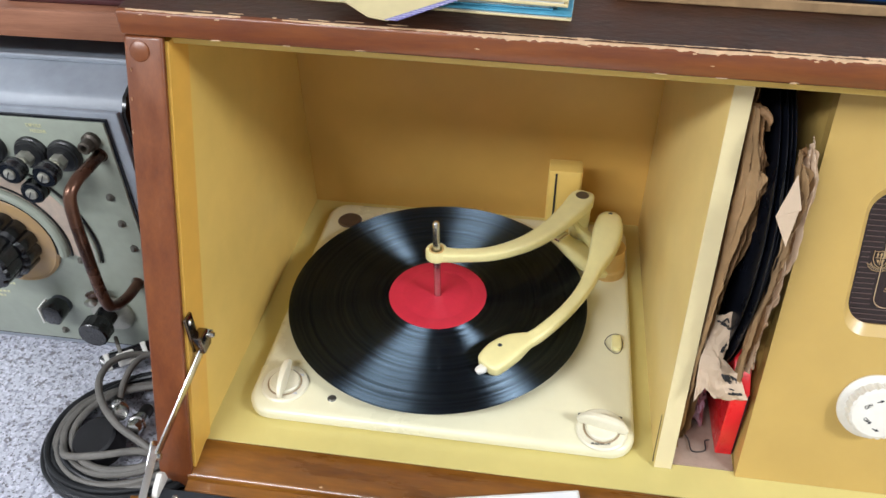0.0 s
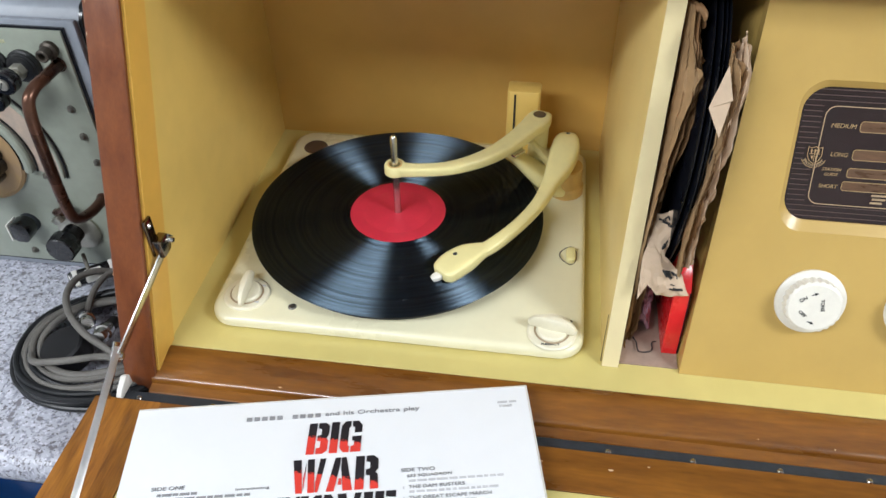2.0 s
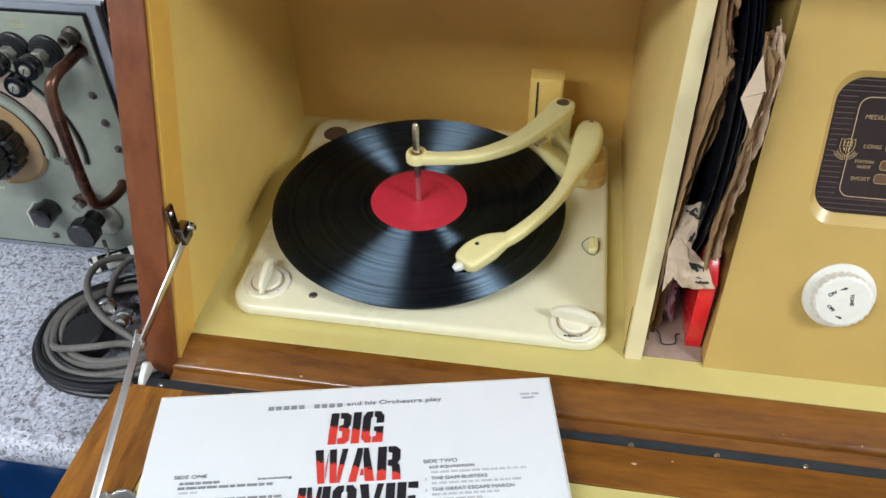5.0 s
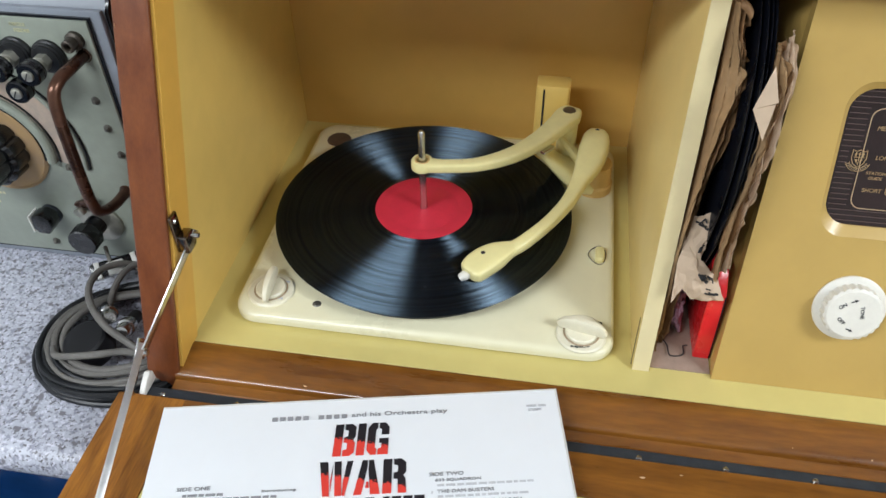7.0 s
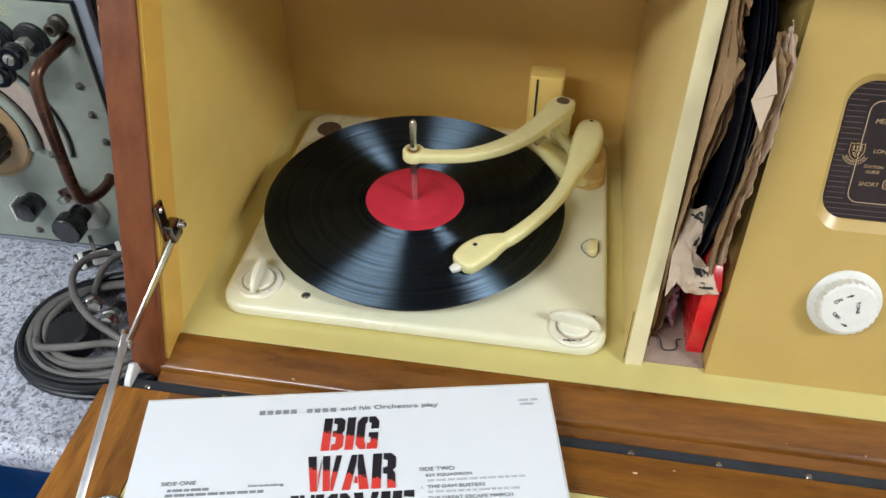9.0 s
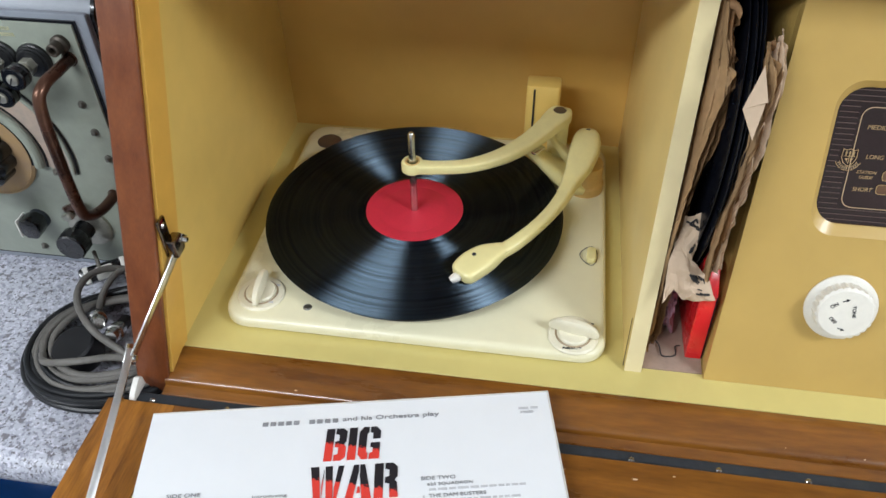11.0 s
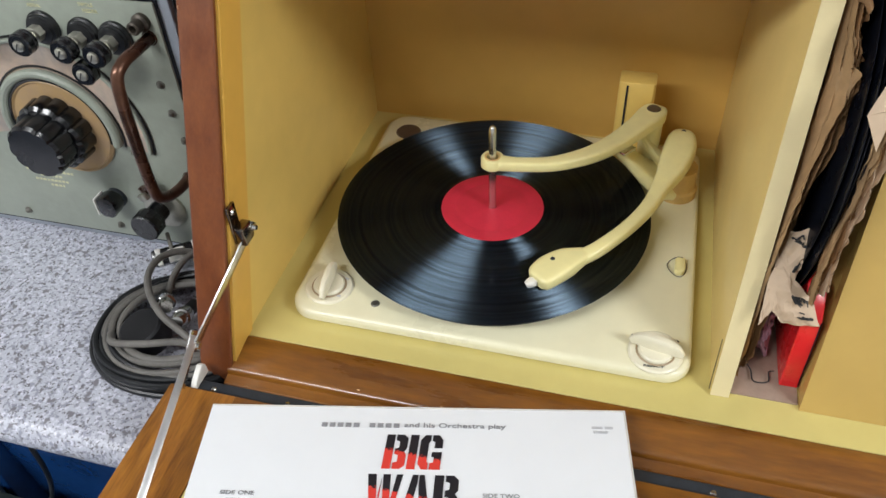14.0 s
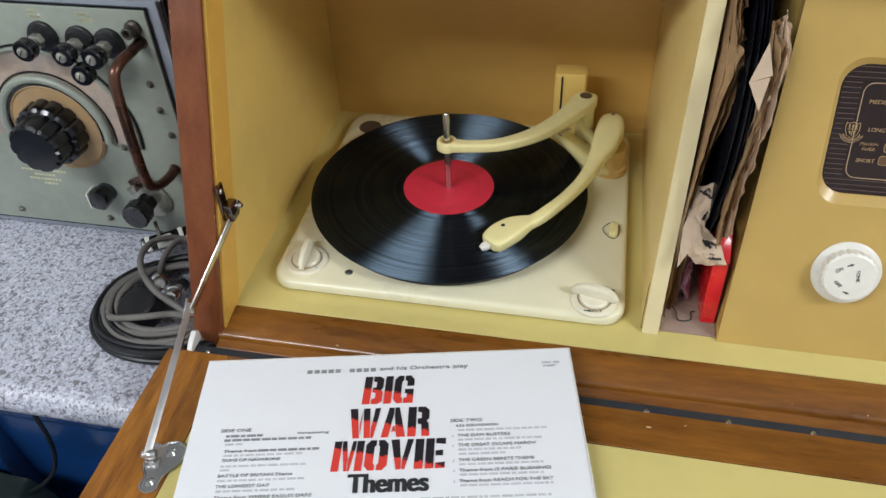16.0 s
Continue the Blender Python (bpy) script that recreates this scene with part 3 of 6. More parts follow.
# bare wood worn through along the top's front edge
def worn_streak(x0, x1, y, wide, seed, z1):
    """A long ragged streak with an uneven upper and lower margin."""
    n = max(8, int((x1 - x0) / 0.0012))
    lo, hi = [], []
    for i in range(n + 1):
        f = i / n
        x = x0 + (x1 - x0) * f
        mid = y + 0.0006 * noise.noise((x * 28, seed, 0)) + 0.0003 * noise.noise((x * 240, seed, 3))
        w = 0.95 * wide * min(1.0, 9 * f, 9 * (1 - f)) * max(0.08, 0.50 + 1.5 * noise.noise((x * 75, seed * 2.7, 1)) + 1.0 * noise.noise((x * 330, seed, 5)))
        lo.append((x, mid - w))
        hi.append((x, mid + w * (0.6 + 0.5 * noise.noise((x * 410, seed, 9)))))
    return prism(lo + hi[::-1], "z", 0.3580, z1)


rng = random.Random(4)
streaks = [(0.020, 0.148, -0.0802, 0.0008), (0.125, 0.226, -0.0804, 0.0010), (0.205, 0.300, -0.0802, 0.0012), (0.285, 0.395, -0.0804, 0.0010), (0.380, 0.480, -0.0803, 0.0010), (0.060, 0.115, -0.0768, 0.0006), (0.235, 0.300, -0.0770, 0.0008), (0.330, 0.372, -0.0772, 0.0010), (-0.205, -0.120, -0.0800, 0.0003), (-0.09, 0.03, -0.0800, 0.0003), (0.035, 0.190, -0.0768, 0.0012), (0.180, 0.350, -0.0762, 0.0016), (0.335, 0.490, -0.0766, 0.0013)]
streaks += [(c, c + rng.uniform(0.003, 0.016), -0.0800 + rng.choice((0.0, 0.0025, 0.004)), rng.uniform(0.0002, 0.0007)) for c in [rng.uniform(-0.2, 0.46) for _ in range(26)]]
for k, (x0, x1, y, wide) in enumerate(streaks):
    part("bare_wood_chip", worn_streak(x0, x1, y, wide, k + 1.3, 0.36055 + 0.00004 * (k % 9)), M["rawwood"], top, "pale bare wood chip")
for k in range(22):
    cx, zz = rng.uniform(-0.2, 0.46), rng.choice((0.3575, 0.358, 0.3418, 0.3424, 0.350))
    ln, h = rng.uniform(0.0008, 0.0045 if zz < 0.345 else 0.002), rng.uniform(0.0002, 0.0004)
    pts = [(cx + ln * math.cos(a), zz + h * math.sin(a) + rng.uniform(-0.00012, 0.00012)) for a in [2 * math.pi * i / 11 for i in range(11)]]
    part("bare_wood_chip", prism(pts, "y", -0.08165, -0.080), M["rawwood"], top, "pale bare wood chip")
SAG[0] = 0.0
for k in range(4):
    zz = (0.09, 0.275, 0.298, 0.318)[k]
    yy = -0.2165 + SL * zz
    part("bare_wood_chip", prism([(-0.2118 + 0.0012 * k, zz - 0.0016), (-0.2116 + 0.0012 * k, zz - 0.0004), (-0.21155 + 0.0012 * k, zz + 0.0014), (-0.21185 + 0.0012 * k, zz + 0.0004)], "y", yy - 0.0004, yy + 0.004), M["rawwood"], side, "pale bare wood chip")

# divider and front rail
DY = -0.155
DS = 0.38
b = box(0.2115, 0.2265, DY, 0.184, 0.005, 0.3356)
for v in b.verts:
    if v.co.y < 0:
        v.co.y += DS * (v.co.z - 0.005)
        v.co.x += 0.050 * v.co.z
bmesh.ops.bevel(b, geom=b.edges[:], offset=0.0015, segments=2, profile=0.5, affect="EDGES")
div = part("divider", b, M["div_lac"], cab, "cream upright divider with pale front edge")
b = box(0.2118, 0.2262, DY - 0.0004, DY + 0.003, 0.0056, 0.335)
for v in b.verts:
    v.co.y += DS * (v.co.z - 0.005)
    v.co.x += 0.050 * v.co.z
part("edge_lipping", b, M["lacquer_edge"], div, "pale cream edge lipping")
b = box(0.2108, 0.2117, DY + 0.0055, DY + 0.0068, 0.0056, 0.048)
for v in b.verts:
    v.co.y += DS * (v.co.z - 0.005)
    v.co.x += 0.050 * v.co.z
part("open_joint", b, M["ink"], div, "dark open joint")
rail = [(-0.1812, BENCH), (-0.1812, 0.0040), (-0.1824, 0.0053), (-0.185, 0.0057), (-0.190, 0.0050), (-0.2125, 0.0006), (-0.2150, -0.0002), (-0.2168, -0.0014), (-0.2178, -0.0032), (-0.2182, -0.0060), (-0.2265, -0.0075), (-0.2285, -0.0095), (-0.2285, BENCH)]
part("front_rail", prism(rail, "x", -0.186, RIGHT - 0.027), M["wood_rail"], cab, "glossy brown wooden front rail", sharp=28)
hinge = part("hinge_strip", box(-0.212, RIGHT - 0.03, -0.2445, -0.2292, -0.010, -0.0048, 0.001, 1), M["hinge"], cab, "dark grey metal piano hinge")
for k in range(14):
    part("rivet", lathe([(0, 0.0012), (0.0018, 0.0009), (0.0026, 0)], pose(-0.19 + 0.068 * k, -0.2365, -0.0048), 12), M["steel"], hinge)

# lowered flap
FZ = 0.006
flap = part("flap", box(-0.1621, RIGHT, -0.284, -0.2460, -0.014, FZ, 0.0003, 1), M["wood_rail"], cab, "lowered wooden flap with cream inner panel")
part("flap_border", box(-0.222, -0.1622, -0.64, -0.2460, -0.014, FZ, 0.0003, 1), M["wood_y"], flap)
part("flap_border", box(-0.1618, RIGHT, -0.64, -0.602, -0.014, FZ, 0.0025, 3), M["wood"], flap)
part("flap_panel", box(-0.1618, RIGHT, -0.6018, -0.2842, -0.012, FZ - 0.001, 0.0006, 1), M["lacquer"], flap, "pale cream lacquered inner panel")

# nicks in the varnish of rail and flap
rng = random.Random(12)
for k in range(16):
    nx, on_flap = rng.uniform(-0.14, 0.50), k % 3 == 0
    ny, nz_ = (rng.uniform(-0.280, -0.250), FZ) if on_flap else (rng.uniform(-0.2142, -0.2120), 0.0002)
    ln, wd = rng.uniform(0.0006, 0.0024), rng.uniform(0.0003, 0.0007)
    pts = [(nx + ln * math.cos(a) * rng.uniform(0.7, 1.1), ny + wd * math.sin(a) * rng.uniform(0.6, 1.2)) for a in [2 * math.pi * i / 9 for i in range(9)]]
    part("bare_wood_chip", prism(pts, "z", nz_ - 0.002, nz_ + 0.0005), M["rawwood"], flap, "pale bare wood nick")

# folding stay
stay = part("stay_bracket", box(-0.1805, -0.1775, -0.164, -0.152, 0.098, 0.136, 0.0014, 2), M["darkchrome"], cab, "chromed folding flap stay")
part("bracket_ear", prism([(-0.164, 0.098), (-0.150, 0.098), (-0.146, 0.106), (-0.150, 0.116), (-0.164, 0.116)], "x", -0.1775, -0.1690, 0.0015, 2), M["darkchrome"], stay)
part("screw", lathe([(0, 0.0016), (0.002, 0.0014), (0.0032, 0.0)], pose(-0.1775, -0.158, 0.129, 0, 90, 0), 14), M["steel"], stay)
part("pivot", lathe([(0, 0.0022), (0.002, 0.002), (0.003, 0.0), (0.003, -0.012)], pose(-0.167, -0.150, 0.108, 0, 90, 0), 14), M["steel"], stay)


part("upper_arm", bar((-0.1700, -0.150, 0.108), (-0.1985, -0.229, 0.040), 0.0092, 0.0020, (1, 0, 0)), M["chrome"], stay)
part("lower_arm", bar((-0.1995, -0.226, 0.046), (-0.1805, -0.362, 0.0170), 0.0060, 0.0018, (0.45, -0.2, 1)), M["satin"], stay)
part("pivot", lathe([(0, 0.003), (0.0025, 0.0026), (0.0036, 0.0), (0.0036, -0.006)], pose(-0.1965, -0.2285, 0.041, 0, 90, 0), 14), M["steel"], stay)
part("slider_clip", bar((-0.2035, -0.222, 0.043), (-0.2035, -0.252, 0.020), 0.0105, 0.0016, (1, 0, 0)), M["chrome"], stay)
foot = [(-0.1835, -0.353), (-0.1805, -0.3475), (-0.1768, -0.3495), (-0.172, -0.3455), (-0.164, -0.3435), (-0.157, -0.348), (-0.155, -0.356), (-0.158, -0.366), (-0.163, -0.374), (-0.1645, -0.381), (-0.164, -0.388), (-0.171, -0.3915), (-0.1775, -0.388), (-0.1775, -0.378), (-0.182, -0.372), (-0.1845, -0.362)]
foot = [tuple(p) for p in smooth_path(foot, 4, True)]
plate = part("foot_plate", prism(foot, "z", FZ, FZ + 0.0022, 0.0006, 1), M["chrome"], stay)
part("plate_rim", tube([(x, y, FZ + 0.0022) for x, y in foot], 0.0011, 6, True, straight=True), M["chrome"], plate)
part("foot_lug", lathe([(0, 0.0055), (0.0036, 0.0055), (0.0042, 0.0045), (0.0042, -0.0045), (0.0036, -0.0055), (0, -0.0055)], pose(-0.1800, -0.3620, 0.0140, 0, 90, 12), 20), M["chrome"], stay)
for sx, sy in ((-0.166, -0.354), (-0.171, -0.3825)):
    part("screw", lathe([(0, 0.0026), (0.0022, 0.0022), (0.0042, 0.0)], pose(sx, sy, FZ + 0.0022), 16), M["steel"], stay)
part("washer", prism([(-0.244, -0.0046), (-0.220, -0.0046), (-0.2205, 0.006), (-0.225, 0.0095), (-0.237, 0.003)], "x", -0.2085, -0.2030, 0.0010, 2), M["white_plug"], stay, "small white plastic stop")

# tuner panel, leaning like the divider
TA = math.degrees(math.atan(DS))
TP = pose(0, DY, 0.0055, 90 - TA, 0, 0)      # x along, y up the slope, z outward
b = box(0.2795, 0.290, DY + 0.011, 0.183, 0.0052, 0.3356)
for v in b.verts:
    if v.co.y < 0:
        v.co.y += DS * (v.co.z - 0.0052)
        v.co.x += 0.068 * v.co.z
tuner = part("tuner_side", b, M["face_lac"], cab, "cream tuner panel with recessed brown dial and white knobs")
HX0, HX1, HV0, HV1 = 0.3385, 0.580, 0.1482, 0.2546
hole = round_rect((HX0 + HX1) / 2, (HV0 + HV1) / 2, HX1 - HX0, HV1 - HV0, 0.019, 8)
PX0, PX1, PV0, PV1 = 0.2790, 0.7125, 0.0, 0.3525
cxh, cyh = (HX0 + HX1) / 2, (HV0 + HV1) / 2
outer = []
for hx, hy in hole:
    dx, dy = hx - cxh, hy - cyh
    k = min([(PX1 - cxh) / dx if dx > 1e-9 else 9e9, (PX0 - cxh) / dx if dx < -1e-9 else 9e9, (PV1 - cyh) / dy if dy > 1e-9 else 9e9, (PV0 - cyh) / dy if dy < -1e-9 else 9e9])
    outer.append([cxh + dx * k, cyh + dy * k])
for cx, cy in ((PX0, PV0), (PX0, PV1), (PX1, PV0), (PX1, PV1)):
    i = min(range(len(outer)), key=lambda q: (outer[q][0] - cx) ** 2 + (outer[q][1] - cy) ** 2)
    outer[i] = [cx, cy]
for q in outer:
    q[0] += 0.064 * q[1] if q[0] < 0.30 else 0
b = bmesh.new()
wide = [(cxh + (x - cxh) * 1.034, cyh + (y - cyh) * (1.105 if y > cyh else 1.16)) for x, y in hole]
rings = [[b.verts.new((x, y, z)) for x, y in pts] for pts, z in ((outer, -0.012), (outer, 0.0), (wide, 0.0), (hole, -0.005), (hole, -0.009))]
for p, q in zip(rings, rings[1:]):
    for i in range(len(p)):
        j = (i + 1) % len(p)
        b.faces.new((p[i], p[j], q[j], q[i]))
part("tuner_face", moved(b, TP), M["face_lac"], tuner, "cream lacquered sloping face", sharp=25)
part("dial_glass", moved(box(HX0 - 0.004, HX1 + 0.004, HV0 - 0.004, HV1 + 0.004, -0.013, -0.0065), TP), M["glass"], tuner, "dark brown glass tuning dial")
GP = TP @ pose(0, 0, -0.0064)
rows = []
for k in range(25):
    v = HV0 + 0.003 + k * 0.0042
    ins = 0.002 + 0.012 * (1 - math.sqrt(max(0, 1 - (max(0, abs(v - cyh) - 0.0342) / 0.019) ** 2)))
    if 0.1610 < v < 0.2410:
        rows.append((HX0 + ins, v, 0.0135 if abs(v - 0.200) > 0.007 else 0.006, 0.0006))
    else:
        rows.append((HX0 + ins, v, HX1 - HX0 - 2 * ins, 0.0006))
part("dial_stripes", bars(rows, GP), M["stripe"], tuner, "fine copper stripes")


def outline(pts, w, m, h=0.0003):
    b = bmesh.new()
    cx, cy = sum(p[0] for p in pts) / len(pts), sum(p[1] for p in pts) / len(pts)
    n = len(pts)
    inn, out = [], []
    for i in range(n):
        t = Vector((pts[(i + 1) % n][0] - pts[i - 1][0], pts[(i + 1) % n][1] - pts[i - 1][1])).normalized()
        nn = Vector((t.y, -t.x)) * w / 2
        inn.append(b.verts.new((pts[i][0] - nn.x, pts[i][1] - nn.y, h)))
        out.append(b.verts.new((pts[i][0] + nn.x, pts[i][1] + nn.y, h)))
    for i in range(n):
        j = (i + 1) % n
        b.faces.new((inn[i], inn[j], out[j], out[i]))
    return moved(b, m)


part("dial_border", outline(round_rect(0.4600, 0.2010, 0.207, 0.078, 0.008, 5), 0.0008, GP), M["goldline"], tuner)
for txt, x, v, h in (("MEDIUM", 0.3625, 0.2235, 0.0034), ("LONG", 0.3665, 0.2012, 0.0032), ("STATION", 0.3625, 0.1895, 0.0024), ("GUIDE", 0.3650, 0.1855, 0.0024), ("SHORT", 0.3625, 0.1755, 0.0031)):
    part("lettering", words(txt, 0.005, GP @ pose(x, v, 0.0004), height=h, shear=0.15), M["gold"], tuner)
for x, v, ln, h in ((0.3835, 0.2254, 0.165, 0.0082), (0.3825, 0.2033, 0.166, 0.0082), (0.3815, 0.1888, 0.167, 0.0074), (0.3795, 0.1780, 0.169, 0.0074)):
    part("dial_window", moved(prism(round_rect(x + ln / 2, v, ln, h, 0.0022, 4), "z", 0.0, 0.0004), GP), M["window"], tuner)
    part("window_border", outline(round_rect(x + ln / 2, v, ln, h, 0.0022, 4), 0.0006, GP, 0.0006), M["gold"], tuner)
shield = [(-0.0062, 0.0082), (-0.0048, 0.0070), (-0.0022, 0.0070), (0, 0.0082), (0.0022, 0.0070), (0.0048, 0.0070), (0.0062, 0.0082), (0.0066, 0.0000), (0.0044, -0.0052), (0, -0.0082), (-0.0044, -0.0052), (-0.0066, 0.0000)]
EX, EV = 0.0, 0.0
GE = GP @ pose(0.3546, 0.2012, 0) @ Matrix.Diagonal((0.82, 0.82, 1, 1))
part("emblem", outline([(EX + x, EV + y) for x, y in shield], 0.0007, GE, 0.0005), M["gold"], tuner, "small gold shield emblem")
b = bars([(EX - 0.0048, EV + 0.0008, 0.0096, 0.0006), (EX - 0.0003, EV - 0.0060, 0.0006, 0.0066)], Matrix.Identity(4))
for dx in (-0.0032, 0.0, 0.0032):
    box(EX + dx - 0.0005, EX + dx + 0.0005, EV + 0.0018, EV + 0.0060, -0.0001, 0.0002, bm=b)
    box(EX + dx - 0.0011, EX + dx + 0.0011, EV + 0.0038, EV + 0.0046, -0.0001, 0.0002, bm=b)
for dx in (-0.0024, 0.0024):
    prism([(EX + dx - 0.0013, EV - 0.0008), (EX + dx + 0.0013, EV - 0.0008), (EX + dx * 0.6, EV - 0.0045)], "z", -0.0001, 0.0002, bm=b)
part("emblem", moved(b, GE @ pose(0, 0, 0.0005)), M["gold"], tuner)
for r_ in (0.0080, 0.0112):
    part("emblem", outline([(EX + r_ * math.cos(radians(a)), EV - 0.0008 + r_ * math.sin(radians(a))) for a in range(200, 341, 10)] + [(EX + (r_ + 0.0005) * math.cos(radians(a)), EV - 0.0008 + (r_ + 0.0005) * math.sin(radians(a))) for a in range(340, 199, -10)], 0.0003, GE, 0.0005), M["gold"], tuner)
b = bmesh.new()
for k in range(11):
    a = radians(210 + 12 * k)
    prism([(EX + q * math.cos(a + w), EV - 0.0008 + q * math.sin(a + w)) for q, w in ((0.0086, -0.035), (0.0106, -0.035), (0.0106, 0.035), (0.0086, 0.035))], "z", 0.0003, 0.0006, bm=b)
tagged(part("emblem", moved(b, GE), M["goldline"], tuner), kind="stuff")
part("small_print", bars([(0.4035 + 0.001 * (k % 2), 0.1710 - 0.0030 * k, 0.011 - 0.001 * k, 0.0016) for k in range(3)] + [(0.425, 0.1710 - 0.0030 * k, 0.03, 0.0016) for k in range(3)], GP @ pose(0, 0, 0.0004)), M["goldline"], tuner)


def tuner_knob(x, v, name, turn):
    kp = TP @ pose(x, v, 0)
    k = part("knob", lathe([(0.0, 0.003), (0.021, 0.003), (0.0265, 0.0027), (0.0282, 0.0015), (0.0282, 0.0)], kp, 48), M["white_knob"], cab, "white ribbed plastic tuner knob")
    prof = []
    b = bmesh.new()
    n = 72
    lo, hi = [], []
    for i in range(n):
        a = 2 * math.pi * i / n
        r = 0.0230 if i % 3 else 0.0219
        lo.append(b.verts.new((r * math.cos(a), r * math.sin(a), 0.0025)))
        hi.append(b.verts.new((r * 0.985 * math.cos(a), r * 0.985 * math.sin(a), 0.0122)))
    inn = [b.verts.new((0.0206 * math.cos(2 * math.pi * i / n), 0.0196 * math.sin(2 * math.pi * i / n), 0.0134)) for i in range(n)]
    for i in range(n):
        j = (i + 1) % n
        b.faces.new((lo[i], lo[j], hi[j], hi[i]))
        b.faces.new((hi[i], hi[j], inn[j], inn[i]))
    b.faces.new(inn)
    part("ribbed_cap", moved(b, kp), M["white_knob"], k, sharp=20)
    fp = kp @ pose(0, 0, 0.0136, 0, 0, turn)
    part("lettering", words(name, 0.005, fp @ pose(0.0035, 0.0075, 0, 0, 0, -80), height=0.0028, thick=0.00005), M["ink"], k)
    part("lettering", words("ON", 0.004, fp @ pose(-0.0115, 0.0035, 0, 0, 0, 38), height=0.0030, thick=0.00005), M["ink"], k)
    part("lettering", words("OFF", 0.004, fp @ pose(-0.0120, -0.0050, 0, 0, 0, -42), height=0.0030, thick=0.00005), M["ink"], k)
    for x0, y0, rz in ((-0.0045, 0.0105, 25), (-0.0035, -0.0125, -20)):
        part("arrow", moved(prism([(0, -0.0004), (0.003, -0.0004), (0.003, -0.0013), (0.0058, 0), (0.003, 0.0013), (0.003, 0.0004), (0, 0.0004)], "z", 0.0, 0.0002), fp @ pose(x0, y0, 0, 0, 0, rz)), M["ink"], k)


tuner_knob(0.3735, 0.0800, "TONE", 0)
tuner_knob(0.4600, 0.0800, "TONE", 20)

# ---- record changer ----
DECK_T = 0.019
DP = pose(0.0203, 0.0046, 0)
deck_thing = empty("record_changer", (0.02, 0.0, 0.005), "cream enamelled automatic record changer set in the cabinet", "record player")
b = bmesh.new()
rr = [(0.340, 0.306, 0.017, 0.0051), (0.340, 0.306, 0.017, 0.0080), (0.3485, 0.3165, 0.0225, 0.0082), (0.350, 0.319, 0.0235, 0.0092), (0.350, 0.319, 0.0235, 0.0130), (0.3488, 0.3178, 0.0228, 0.0162), (0.344, 0.313, 0.020, 0.0183), (0.337, 0.306, 0.017, DECK_T)]
rings = [[b.verts.new((x, y, z)) for x, y in round_rect(0, 0, w, h, r, 8)] for w, h, r, z in rr]
for p, q in zip(rings, rings[1:]):
    for i in range(len(p)):
        j = (i + 1) % len(p)
        b.faces.new((p[i], p[j], q[j], q[i]))
b.faces.new(rings[0])
b.faces.new(rings[-1])
deck = part("deck_plate", moved(b, DP), M["deck"], deck_thing, "cream enamel deck plate", sharp=45)
part("platter", lathe([(0, DECK_T + 0.001), (0.139, DECK_T + 0.001), (0.141, DECK_T + 0.003), (0.141, 0.0318), (0.139, 0.0335), (0, 0.0335)], None, 72), M["black"], deck_thing, "turntable platter with black rubber mat")
part("spindle", lathe([(0.0036, 0.0335), (0.0036, 0.124), (0.003, 0.1285), (0.0015, 0.1305), (0, 0.131)], None, 20), M["steel"], deck_thing, "tall steel autochanger spindle")
part("plug_disc", lathe([(0, 0.0016), (0.0125, 0.0014), (0.0142, 0.0)], pose(-0.126, 0.130, DECK_T), 28), mat("dark_brown_cap", (0.10, 0.065, 0.045), 0.45, vary=0.3, scale=60), deck, "dark brown round cap")
part("fixing_screw", lathe([(0, 0.0012), (0.003, 0.001), (0.0042, 0.0)], pose(-0.0775, -0.1325, DECK_T), 16), M["dullnut"], deck)


def deck_knob(x, y, turn, r):
    kp = pose(x, y, DECK_T, 0, 0, turn)
    k = part("control_knob", lathe([(0, 0.0030), (r * 0.64, 0.0030), (r * 0.70, 0.0022), (r * 0.93, 0.0022), (r, 0.0010), (r, 0.0)], kp, 40), M["knob"], deck_thing, "ivory control knob with finger grip")
    part("knob_hub", lathe([(0, 0.006), (r * 0.58, 0.006), (r * 0.64, 0.0045), (r * 0.64, 0.003)], kp, 40), M["knob"], k)
    part("finger_grip", loft([(*(kp @ Vector((0, -r * 0.94, 0.0060)))[:], 0.0040, 0.006), (*(kp @ Vector((0, -r * 0.6, 0.0100)))[:], 0.0062, 0.014), (*(kp @ Vector((0, 0, 0.0112)))[:], 0.0078, 0.016), (*(kp @ Vector((0, r * 0.6, 0.0100)))[:], 0.0062, 0.014), (*(kp @ Vector((0, r * 0.94, 0.0060)))[:], 0.0040, 0.006)], 14, 4, 3.6), M["knob"], k)
    part("ring_line", lathe([(r * 0.655, 0.0031), (r * 0.69, 0.0034), (r * 0.725, 0.0026)], kp, 40), M["goldline"], k)
    return k


k1 = deck_knob(-0.125, -0.122, 4, 0.0222)
part("printed_mark", bars([(0.010, -0.012, 0.005, 0.0018), (0.009, 0.010, 0.006, 0.002), (0.014, -0.002, 0.0025, 0.0012)], pose(-0.125, -0.122, DECK_T + 0.0026)), M["greyink"], k1)
k2 = deck_knob(0.166, -0.133, 78, 0.0225)
part("printed_mark", words("REJECT", 0.004, pose(0.1575, -0.1518, DECK_T + 0.0025, 0, 0, 5), width=0.0165, height=0.0024, thick=0.00006), M["ink"], k2)
part("printed_mark", bars([(-0.017, 0.0175, 0.008, 0.0018)], pose(0.166, -0.133, DECK_T + 0.0004, 0, 0, 12)), M["ink"], deck)
part("printed_mark", bars([(0.006, 0.0185, 0.008, 0.0018)], pose(0.166, -0.133, DECK_T + 0.0004, 0, 0, -14)), M["ink"], deck)
